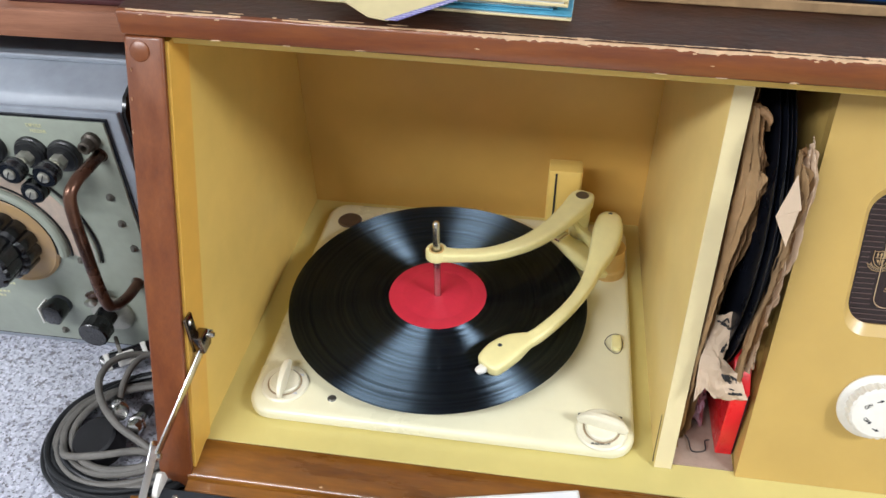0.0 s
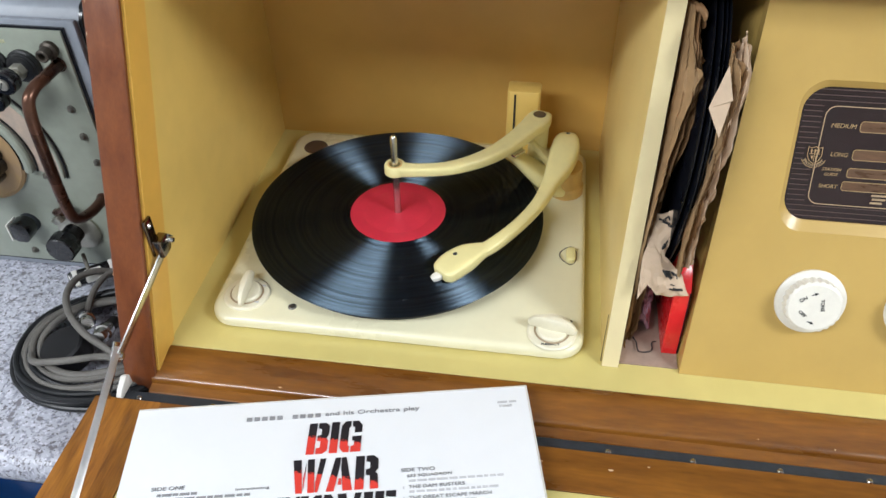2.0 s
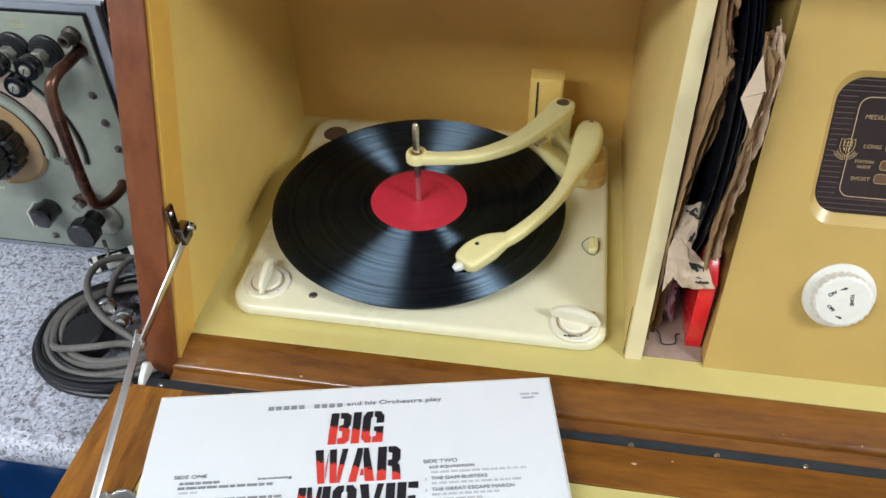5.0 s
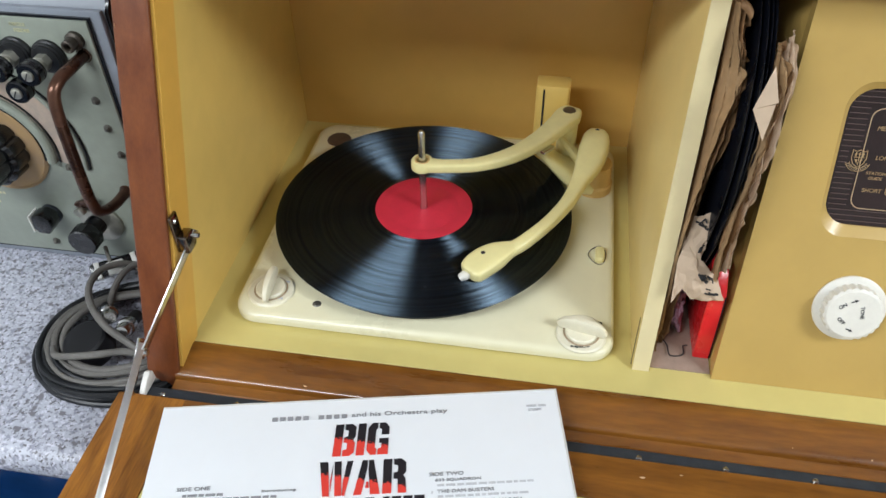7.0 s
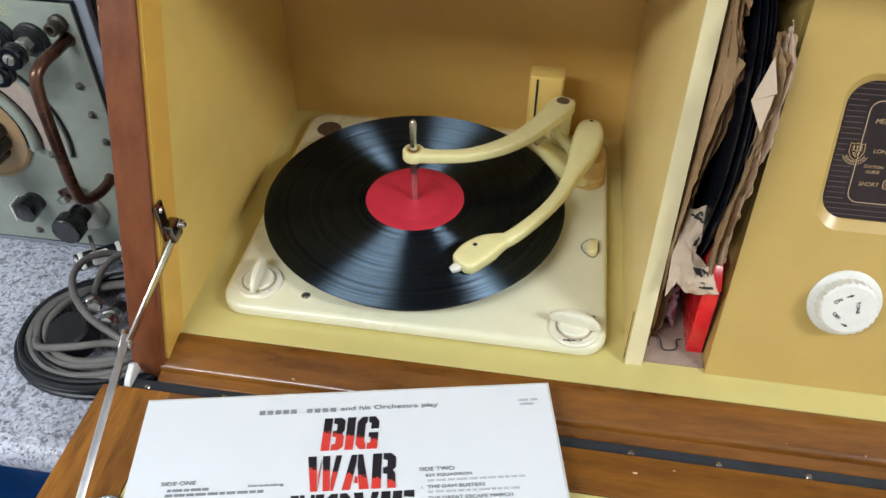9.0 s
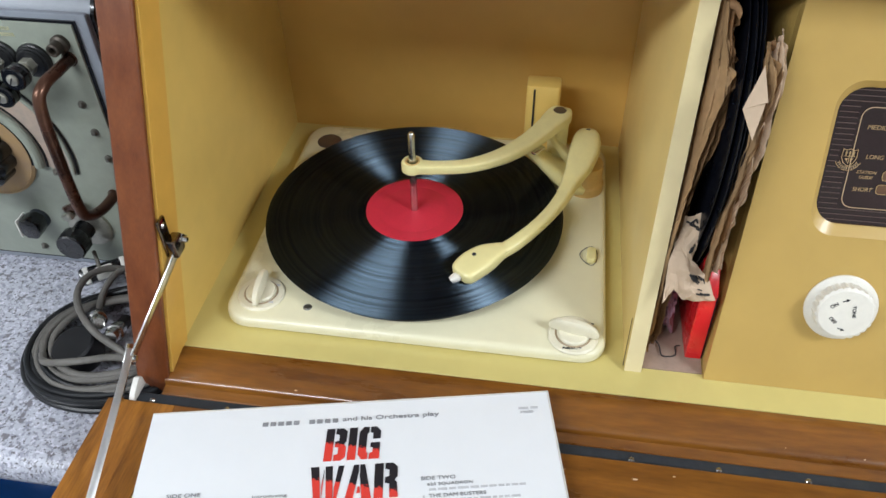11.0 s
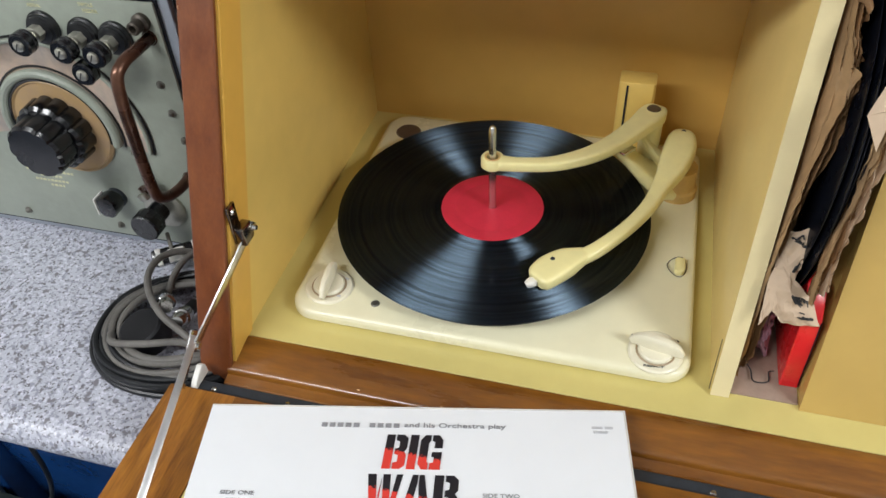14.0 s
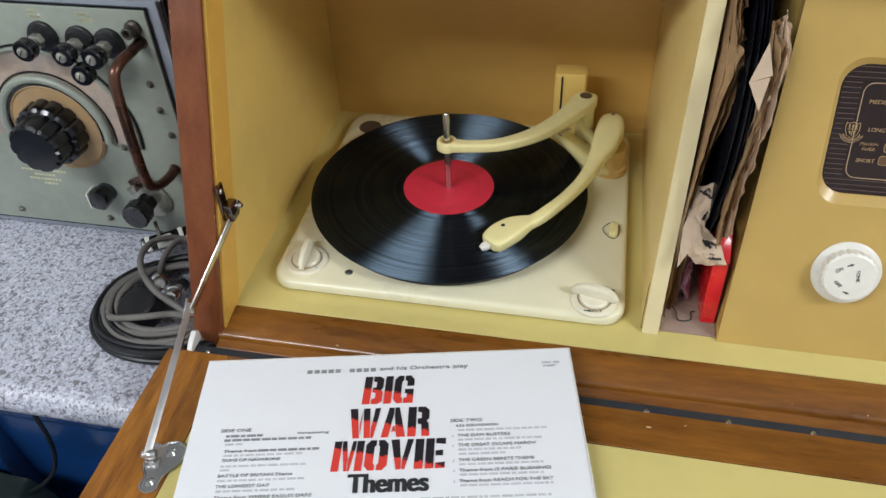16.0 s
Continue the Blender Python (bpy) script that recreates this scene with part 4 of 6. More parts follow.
part("wire_catch", tube([(0.178 + 0.0085 * math.cos(a), -0.029 + 0.0125 * math.sin(a), DECK_T + 0.002 + 0.002 * math.sin(2 * a)) for a in [2 * math.pi * i / 12 for i in range(12)]], 0.00045, 6, True), M["dullnut"], deck_thing, "thin dark wire catch")
part("catch_tab", prism(round_rect(0.1805, -0.029, 0.009, 0.018, 0.003, 4), "z", DECK_T, DECK_T + 0.006, 0.001, 2), M["plastic"], deck_thing)

# overarm that steadies the records
over = part("overarm", loft([(0.0065, -0.0015, 0.0915, 0.0150, 0.0105), (0.025, -0.0005, 0.0918, 0.0122, 0.0105), (0.055, 0.006, 0.0925, 0.0132, 0.0105), (0.085, 0.024, 0.0935, 0.0160, 0.0115), (0.108, 0.049, 0.0945, 0.0190, 0.0125), (0.126, 0.078, 0.0950, 0.0222, 0.014), (0.136, 0.098, 0.0945, 0.0262, 0.015), (0.141, 0.108, 0.0938, 0.0215, 0.0145), (0.1428, 0.1125, 0.0930, 0.0100, 0.010)], 22, 6, 4.6), M["plastic"], deck_thing, "yellowed cream plastic overarm", sharp=50)
part("overarm_ring", lathe([(0.0056, 0.0862), (0.0096, 0.0862), (0.0108, 0.0874), (0.0108, 0.0952), (0.0098, 0.0969), (0.0066, 0.0969), (0.0056, 0.0958), (0.0056, 0.0862)], None, 36), M["plastic"], over)
part("ring_bore", lathe([(0.0056, 0.0969), (0.0072, 0.09705), (0.0074, 0.0969)], None, 28), M["brass"], over)
part("pivot_cap", lathe([(0, 0.0012), (0.0062, 0.001), (0.0072, 0.0)], pose(0.1375, 0.1010, 0.1014), 28), mat("bronze_cap", (0.16, 0.125, 0.08), 0.4, metal=0.5), over)
part("clip", bar((0.1165, 0.0420, 0.0885), (0.1225, 0.0500, 0.0885), 0.0060, 0.0030, (0, 0, 1)), M["steel"], over, "small bright steel clip")
post = part("overarm_post", lathe([(0.0145, DECK_T), (0.0130, 0.030), (0.0105, 0.045), (0.0105, 0.089), (0, 0.089)], pose(0.138, 0.102, 0), 28), M["plastic"], deck_thing, "cream plastic pillar")
part("bracket_web", loft([(0.102, 0.064, 0.0840, 0.020, 0.006), (0.113, 0.066, 0.0740, 0.028, 0.010), (0.126, 0.070, 0.0590, 0.036, 0.014), (0.140, 0.075, 0.0440, 0.042, 0.018), (0.156, 0.080, 0.0320, 0.044, 0.020), (0.168, 0.082, 0.0260, 0.040, 0.012)], 18, 5, 3.2), M["plastic"], post, "flared cream plastic bracket")
part("bracket_rib", loft([(0.128, 0.094, 0.0790, 0.010, 0.006), (0.140, 0.092, 0.0640, 0.012, 0.008), (0.156, 0.088, 0.0470, 0.012, 0.010), (0.168, 0.084, 0.0380, 0.012, 0.008)], 12, 4), M["plastic"], post)
sel = part("selector_post", prism(round_rect(0.119, 0.136, 0.036, 0.024, 0.003, 3), "z", DECK_T, 0.1140, 0.0015, 2), M["wall_lac"], deck_thing, "upright cream post with a dark slot")
part("slot", box(0.1085, 0.1105, 0.1232, 0.1245, 0.030, 0.1105), M["ink"], sel)

# pickup arm
drum = part("pickup_base", lathe([(0, DECK_T), (0.0195, DECK_T), (0.0195, 0.028), (0.0175, 0.030), (0.0165, 0.052), (0, 0.052)], pose(0.172, 0.082, 0), 36), M["brass"], deck_thing, "tan drum under the pickup arm")
arm = part("pickup_arm", loft([(0.095, -0.0640, 0.0485, 0.0140, 0.011), (0.1075, -0.0535, 0.0515, 0.0130, 0.012), (0.128, -0.0285, 0.0565, 0.0122, 0.012), (0.1445, 0.000, 0.0610, 0.0134, 0.0135), (0.155, 0.032, 0.0640, 0.0180, 0.016), (0.162, 0.055, 0.0665, 0.0265, 0.019), (0.167, 0.080, 0.0680, 0.0310, 0.022), (0.169, 0.100, 0.0680, 0.0275, 0.021), (0.170, 0.112, 0.0665, 0.018, 0.016), (0.170, 0.1165, 0.065, 0.007, 0.008)], 22, 6, 3.4), M["plastic"], deck_thing, "curved cream plastic pickup arm")
part("pickup_head", loft([(0.0600, -0.0990, 0.0452, 0.0170, 0.011), (0.0625, -0.0955, 0.0457, 0.0250, 0.0140), (0.0705, -0.0840, 0.0465, 0.0290, 0.0150), (0.0815, -0.0730, 0.0475, 0.0265, 0.0150), (0.0905, -0.0665, 0.0488, 0.0190, 0.0125), (0.0965, -0.0625, 0.0495, 0.013, 0.011)], 24, 5, 4.6), M["plastic"], arm, "rounded pickup head", sharp=50)
part("finger_lift", loft([(0.0520, -0.1020, 0.0415, 0.0050, 0.006), (0.0550, -0.1000, 0.0430, 0.0085, 0.007), (0.0590, -0.0970, 0.0435, 0.009, 0.007)], 12, 4), M["white_knob"], arm, "small white needle selector")
part("screw", lathe([(0, 0.0009), (0.0020, 0.0007), (0.0026, 0.0)], pose(0.0705, -0.0775, 0.0538), 16), M["hinge"], arm)
part("screw", lathe([(0, 0.0009), (0.0020, 0.0007), (0.0026, 0.0)], pose(0.1695, 0.1055, 0.0770), 16), M["hinge"], arm)

# ---- record on the platter ----
record = empty("vinyl_record", (0, 0, 0.0335), "black twelve inch vinyl record with red label on the platter", "record")
prof = [(0.0036, 0.0337), (0.1490, 0.0337), (0.1508, 0.0347), (0.1508, 0.0357), (0.1490, 0.0367), (0.1445, 0.0364)]
for k in range(1, 6):
    r = 0.1445 - 0.0155 * k
    prof += [(r + 0.0007, 0.0364), (r, 0.03625), (r - 0.0007, 0.0364)]
prof += [(0.0630, 0.0364), (0.0600, 0.0362), (0.0505, 0.0362), (0.0500, 0.0366), (0.0036, 0.0366)]
part("disc", lathe(prof, None, 128), M["vinyl"], record, "grooved glossy black vinyl", sharp=60)
part("centre_label", lathe([(0.0038, 0.0367), (0.0485, 0.0367), (0.0497, 0.037), (0.0485, 0.0372), (0.0365, 0.037), (0.0355, 0.0368), (0.0345, 0.037), (0.0038, 0.0371)], None, 64), M["label"], record, "plain crimson paper label")

# ---- record sleeve lying on the flap ----
sleeve = empty("record_sleeve", (-0.01, -0.38, FZ), "white glossy record sleeve, bold black and red title, on the flap", "record sleeve")
SZ = 0.0195
SP = Matrix.Translation((-0.1690, -0.2650, SZ)) @ pose(0, 0, 0, 0, 0, 12.2)   # x along the top edge, -y down the sleeve
W = 0.3235
b = bmesh.new()
n = 14
up, lo = {}, {}
for i in range(n + 1):
    for j in range(n + 1):
        x, y = W * i / n, -W * j / n
        sag = -0.004 * (j / n) ** 1.5
        up[i, j] = b.verts.new((x, y, sag))
        lo[i, j] = b.verts.new((x, y, sag - 0.0035))
for i in range(n):
    for j in range(n):
        b.faces.new((up[i, j], up[i + 1, j], up[i + 1, j + 1], up[i, j + 1]))
        b.faces.new((lo[i, j], lo[i, j + 1], lo[i + 1, j + 1], lo[i + 1, j]))
for i in range(n):
    for e, f in (((i, 0), (i + 1, 0)), ((i, n), (i + 1, n)), ((0, i), (0, i + 1)), ((n, i), (n, i + 1))):
        b.faces.new((up[e], up[f], lo[f], lo[e]))
part("front_card", moved(b, SP), M["card"], sleeve, "white glossy card face", sharp=50)
part("inner_record", moved(lathe([(0, -0.0125), (0.150, -0.0125), (0.150, -0.0045), (0, -0.0045)], pose(W / 2, -W / 2, 0), 48), SP), M["cardedge"], sleeve)
part("back_card", moved(box(0.001, W - 0.001, -W + 0.001, -0.001, -0.0135, -0.0100), SP), M["card"], sleeve)


for x0, x1, y0, y1 in ((0.0006, W - 0.0006, -0.0016, -0.0004), (W - 0.0014, W - 0.0004, -0.20, -0.0017)):
    part("worn_margin", moved(box(x0, x1, y0, y1, -0.0012, 0.00025), SP), M["cardedge"], sleeve, "rubbed greyish card margin")


def on_sleeve(u, v):
    return SP @ pose(u, -v, 0.0006 - 0.004 * (v / W) ** 1.5)


BAR = [(0, 0), (0.3, 0), (0.3, 1), (0, 1)]
HALF_O = [(0.36, 1), (0.15, 1), (0, 0.85), (0, 0.15), (0.15, 0), (0.36, 0), (0.36, 0.17), (0.3, 0.22), (0.3, 0.78), (0.36, 0.83)]
STENCIL = {
    "B": (0.78, [BAR, [(0.36, 0), (0.62, 0), (0.78, 0.1), (0.78, 0.4), (0.7, 0.5), (0.78, 0.6), (0.78, 0.9), (0.62, 1), (0.36, 1), (0.36, 0.83), (0.5, 0.8), (0.5, 0.61), (0.36, 0.58), (0.36, 0.43), (0.5, 0.4), (0.5, 0.2), (0.36, 0.17)]]),
    "I": (0.3, [BAR]),
    "G": (0.8, [HALF_O, [(0.42, 1), (0.65, 1), (0.8, 0.85), (0.8, 0.62), (0.52, 0.62), (0.52, 0.8), (0.42, 0.83)], [(0.42, 0), (0.8, 0), (0.8, 0.5), (0.45, 0.5), (0.45, 0.36), (0.54, 0.36), (0.54, 0.2), (0.42, 0.17)]]),
    "W": (1.14, [[(0, 1), (0.28, 1), (0.42, 0), (0.2, 0)], [(0.45, 0.1), (0.47, 0.9), (0.41, 0.45)], [(0.5, 1), (0.74, 1), (0.82, 0), (0.6, 0)], [(0.85, 0), (0.93, 0), (1.14, 1), (0.94, 1), (0.84, 0.35)]]),
    "A": (0.88, [[(0, 0), (0.24, 1), (0.42, 1), (0.42, 0.8), (0.26, 0)], [(0.46, 1), (0.62, 1), (0.88, 0), (0.56, 0), (0.46, 0.7)], [(0.38, 0.18), (0.5, 0.18), (0.47, 0.36), (0.41, 0.36)]]),
    "R": (0.8, [BAR, [(0.36, 1), (0.62, 1), (0.78, 0.88), (0.78, 0.6), (0.68, 0.5), (0.76, 0.42), (0.8, 0), (0.52, 0), (0.5, 0.4), (0.36, 0.42), (0.36, 0.58), (0.5, 0.61), (0.5, 0.8), (0.36, 0.83)]]),
    "M": (1.08, [[(0, 0), (0.26, 0), (0.26, 1), (0, 1)], [(0.3, 1), (0.44, 1), (0.54, 0.4), (0.54, 0), (0.46, 0), (0.3, 0.8)], [(0.58, 0.4), (0.66, 1), (0.78, 1), (0.78, 0.8), (0.64, 0), (0.58, 0)], [(0.82, 0), (1.08, 0), (1.08, 1), (0.82, 1)]]),
    "O": (0.8, [HALF_O, [(0.8 - x, y) for x, y in HALF_O]]),
    "V": (0.82, [[(0, 1), (0.3, 1), (0.42, 0.25), (0.42, 0), (0.26, 0)], [(0.46, 0), (0.56, 0), (0.82, 1), (0.6, 1), (0.46, 0.3)]]),
    "E": (0.7, [BAR, [(0.36, 0), (0.7, 0), (0.7, 0.2), (0.36, 0.17)], [(0.36, 0.42), (0.62, 0.42), (0.62, 0.6), (0.36, 0.58)], [(0.36, 0.83), (0.7, 0.8), (0.7, 1), (0.36, 1)]]),
}
for txt, u0, u1, v0, v1, sh in (("BIG", 0.1405, 0.1855, 0.0255, 0.0545, 0.10), ("WAR", 0.1305, 0.1985, 0.0590, 0.0880, 0.05), ("MOVIE", 0.1195, 0.2110, 0.0905, 0.1180, 0.08)):
    total = sum(STENCIL[c][0] for c in txt) + 0.08 * (len(txt) - 1) + sh
    sx, sy, at_x = (u1 - u0) / total, v1 - v0, 0.0
    b = bmesh.new()
    for c in txt:
        for poly in STENCIL[c][1]:
            prism([((at_x + x + sh * y) * sx, y * sy) for x, y in poly], "z", -0.0002, 0.0002, bm=b)
        at_x += STENCIL[c][0] + 0.08
    bmesh.ops.triangulate(b, faces=[f for f in b.faces if len(f.verts) > 4])
    part("title", moved(b, on_sleeve(u0, v1)), M["title"], sleeve, "black and red stencil title")
b = bmesh.new()
for k in range(5):
    w = words("Themes", 0.02, on_sleeve(0.1335 + 0.0004 * k, 0.1375) @ pose(0, 0, 0.00003 * k), thick=0.0002, width=0.0620, height=0.0165)
    me_ = bpy.data.meshes.new("layer")
    w.to_mesh(me_)
    w.free()
    b.from_mesh(me_)
    bpy.data.meshes.remove(me_)
part("title", b, M["ink"], sleeve, "bold black title word")
for k in (0, 1, 2, 3, 4, 6, 7, 8, 9):
    part("name_bar", bars([(0.0905 + 0.0062 * k, -0.0195, 0.0044, 0.0038)], SP @ pose(0, 0, 0.0005)), M["softink"], sleeve)
part("lettering", words("and his Orchestra play", 0.006, on_sleeve(0.1545, 0.0200), width=0.0775, height=0.0052, thick=0.00004), M["softink"], sleeve)
part("lettering", words("STEREO", 0.004, on_sleeve(0.2978, 0.0212), height=0.0022), M["greyink"], sleeve)
part("number_bar", bars([(0.2968, -0.0172, 0.008, 0.0020), (0.3065, -0.0172, 0.006, 0.0020)], SP @ pose(0, 0, 0.0005)), M["greyink"], sleeve)
part("lettering", words("SIDE ONE", 0.004, on_sleeve(0.0255, 0.0778), width=0.0252, height=0.0031), M["softink"], sleeve)
part("lettering", words("SIDE TWO", 0.004, on_sleeve(0.2150, 0.0757), width=0.0262, height=0.0031), M["softink"], sleeve)
for txt, u, v, wide in (("633 SQUADRON", 0.2195, 0.0808, 0.0345), ("THE DAM BUSTERS", 0.2205, 0.0900, 0.0425), ("THE GREAT ESCAPE MARCH", 0.2205, 0.0992, 0.0620), ("THE GREEN BERETS THEME", 0.2205, 0.1128, 0.0600), ("Theme from IS PARIS BURNING?", 0.2205, 0.1220, 0.0722), ("Theme from REACH FOR THE SKY", 0.2205, 0.1313, 0.0728), ("Introducing", 0.0895, 0.0825, 0.0255), ("Theme from", 0.0315, 0.0974, 0.0265), ("GUNS OF NAVARONE", 0.0315, 0.1058, 0.0470), ("BATTLE OF BRITAIN Theme", 0.0312, 0.1197, 0.0585), ("THE LONGEST DAY", 0.0308, 0.1290, 0.0420), ("Theme from WHERE EAGLES DARE", 0.0314, 0.1386, 0.0755)):
    part("lettering", words(txt, 0.004, on_sleeve(u, v), width=wide, height=0.0027), M["softink"], sleeve)


def print_line(u, v, length, h, seed, most=0.0085):
    """A line of small print as bars of a word's length each."""
    rr, at_u, out = random.Random(seed), u, []
    while at_u < u + length - 0.0015:
        ln = min(rr.uniform(0.0025, most), u + length - at_u)
        out.append((at_u, -v, ln, h))
        at_u += ln + rr.uniform(0.0010, 0.0017)
    return out


dark = []
for u, v, ln in ((0.0308, 0.0829, 0.0300), (0.0300, 0.0868, 0.0715), (0.0595, 0.0974, 0.0500)):
    dark += print_line(u, v, ln, 0.0021, v * 1000)
tagged(part("small_print", bars(dark, SP @ pose(0, 0, 0.0001)), M["softink"], sleeve), kind="stuff")
grey = []
for u, v, ln in ((0.031, 0.0903, 0.0143), (0.0318, 0.1008, 0.0655), (0.0316, 0.1106, 0.0700), (0.0316, 0.1141, 0.0090), (0.0314, 0.1234, 0.0705), (0.0318, 0.1326, 0.0625), (0.0320, 0.1420, 0.0735), (0.2208, 0.0843, 0.0726), (0.2208, 0.0935, 0.0675), (0.2208, 0.1027, 0.0500), (0.2210, 0.1067, 0.0369), (0.2210, 0.1161, 0.0663), (0.2210, 0.1253, 0.0653), (0.2212, 0.1346, 0.0714), (0.1905, 0.1445, 0.1026)):
    grey += print_line(u, v, ln, 0.0017, v * 3000)
for k, v in enumerate((0.0900, 0.0992, 0.1128, 0.1220, 0.1313)):
    grey.append((0.2160, -v, 0.0012, 0.0020))
for col, blk in enumerate((0.0255, 0.1205, 0.2160)):
    for k in range(26):
        if k % 5 != 4:
            grey += print_line(blk, 0.1540 + 0.0048 * k, 0.086 if k % 5 != 3 else 0.030 + 0.012 * ((k + col) % 4), 0.0015, 100 * col + k, 0.012)
b = bars(grey, Matrix.Identity(4))
for v in b.verts:
    v.co.z += 0.0003 - 0.004 * max(0.0, -v.co.y / W) ** 1.5
tagged(part("small_print", moved(b, SP), M["greyink"], sleeve), kind="stuff")


# ---- slot with records, paper sleeves and a red box ----
def thicken(b, by):
    """A second skin behind an open sheet, joined along its rim."""
    bmesh.ops.recalc_face_normals(b, faces=b.faces)
    vs, fs = b.verts[:], b.faces[:]
    rim = [e for e in b.edges if len(e.link_faces) == 1]
    twin = {v: b.verts.new(v.co + Vector(by)) for v in vs}
    for f in fs:
        b.faces.new([twin[v] for v in reversed(f.verts)])
    for e in rim:
        b.faces.new((e.verts[0], e.verts[1], twin[e.verts[1]], twin[e.verts[0]]))
    return b


def paper(name, pts, thick, material, at, label, wave=0.003, seed=1, cat="paper sleeve", grid=26, lean=0.0):
    """A crumpled sheet standing in the slot: rows of (y, z) corners filled and waved across x."""
    rr = random.Random(seed)
    (y00, z00), (y10, z10), (y11, z11), (y01, z01) = pts
    b = bmesh.new()
    vs = {}
    for side_ in (0, 1):
        for i in range(grid + 1):
            for j in range(grid + 1):
                s, t = i / grid, j / grid
                y = (y00 * (1 - s) + y10 * s) * (1 - t) + (y01 * (1 - s) + y11 * s) * t
                z = (z00 * (1 - s) + z10 * s) * (1 - t) + (z01 * (1 - s) + z11 * s) * t
                if i == 0:
                    y += 0.014 * (noise.noise((t * 9, seed * 3.1, 0)) + 0.5 * noise.noise((t * 23, seed * 1.7, 4)))
                w = wave * (noise.noise((y * 18 + seed, z * 14, seed * 2.3)) * 1.6 + noise.noise((y * 55, z * 42 + seed, 1.1)) * 0.5)
                w += 0.010 * max(0, 0.22 - s) * noise.noise((t * 8, seed * 5.0, 2)) * 3.2
                x = at + w + lean * z + (thick if side_ else 0)
                vs[side_, i, j] = b.verts.new((x, y, z))
    g = grid
    for side_ in (0, 1):
        for i in range(g):
            for j in range(g):
                b.faces.new([vs[side_, i, j], vs[side_, i + 1, j], vs[side_, i + 1, j + 1], vs[side_, i, j + 1]])
    for i in range(g):
        for p, q in (((i, 0), (i + 1, 0)), ((i, g), (i + 1, g)), ((0, i), (0, i + 1)), ((g, i), (g, i + 1))):
            b.faces.new((vs[0, p[0], p[1]], vs[0, q[0], q[1]], vs[1, q[0], q[1]], vs[1, p[0], p[1]]))
    return thing(name, b, material, (at, (y00 + y10) / 2, min(z00, z10)), label, cat, "papers in the record slot", sharp=40)


part("slot_liner", box(0.2268, 0.2783, -0.1500, 0.183, 0.0052, 0.0068), M["liner"], cab, "grey-brown card lining the slot")
hook = thing("bent_wire", tube([(0.240, -0.119, 0.0085), (0.243, -0.125, 0.0085), (0.245, -0.136, 0.0085), (0.256, -0.134, 0.0085), (0.257, -0.124, 0.0085), (0.261, -0.122, 0.0085)], 0.0006, 6), M["ink"], (0.25, -0.13, 0.0068), "short bent dark wire on the slot floor", "wire")


def standing_record(x, y, z, r, lean, label):
    ob = empty("standing_record", (x, y, z - r), label, "record", "records in the slot")
    m = pose(x, y, z, 0, 90 + lean, 0)
    d = part("disc", lathe([(0.004, -0.0007), (r - 0.002, -0.0007), (r, -0.0002), (r, 0.0006), (r - 0.002, 0.0011), (0.052, 0.0009), (0.004, 0.0009)], m, 96), M["vinyl_edge"], ob)
    part("centre_label", lathe([(0.004, 0.0012), (0.049, 0.0012), (0.049, 0.0009), (0.004, 0.0009)], m, 32), M["label"], ob)
    part("centre_label", lathe([(0.004, -0.0009), (0.049, -0.0009), (0.049, -0.0006), (0.004, -0.0006)], m, 32), M["label"], ob)
    return ob


for x, y, r, lean in ((0.2555, 0.032, 0.1505, 3.4), (0.2600, 0.025, 0.1505, 3.2), (0.2632, 0.031, 0.1505, 3.6), (0.2668, 0.031, 0.1505, 3.3)):
    standing_record(x, y, 0.0075 + r, r, lean, "black vinyl record standing on edge among paper sleeves")
paper("paper_sleeve", ((-0.082, 0.007), (0.16, 0.007), (0.16, 0.300), (-0.018, 0.300)), 0.0006, M["kraft"], 0.2290, "torn brown paper record sleeve with ragged edge", 0.0022, 2, lean=0.054)
paper("paper_sleeve", ((-0.104, 0.007), (0.16, 0.007), (0.16, 0.300), (-0.022, 0.298)), 0.0006, M["kraft2"], 0.2318, "torn tan paper record sleeve with ragged edge", 0.0024, 5, lean=0.056)
paper("paper_sleeve", ((-0.112, 0.007), (0.16, 0.007), (0.16, 0.285), (-0.024, 0.285)), 0.0006, M["kraft"], 0.2350, "torn brown paper record sleeve with ragged edge", 0.0026, 17, lean=0.058)
paper("paper_sleeve", ((-0.100, 0.007), (0.16, 0.007), (0.16, 0.225), (-0.056, 0.222)), 0.0006, M["kraft2"], 0.2655, "tan paper record sleeve with folded corner", 0.0025, 8, lean=0.060)
paper("paper_sleeve", ((-0.100, 0.007), (0.16, 0.007), (0.16, 0.232), (-0.052, 0.236)), 0.0006, M["kraft"], 0.2690, "brown paper record sleeve with ragged edge", 0.002, 11, lean=0.062)
paper("paper_sleeve", ((-0.104, 0.007), (0.16, 0.007), (0.16, 0.228), (-0.052, 0.228)), 0.0006, M["kraft"], 0.2725, "brown paper record sleeve with ragged edge", 0.002, 23, lean=0.060)
paper("picture_sleeve", ((-0.060, 0.007), (0.16, 0.007), (0.16, 0.25), (-0.035, 0.25)), 0.0008, M["violet"], 0.2278, "violet printed record sleeve behind the paper", 0.0004, 13, "record sleeve", lean=0.052)
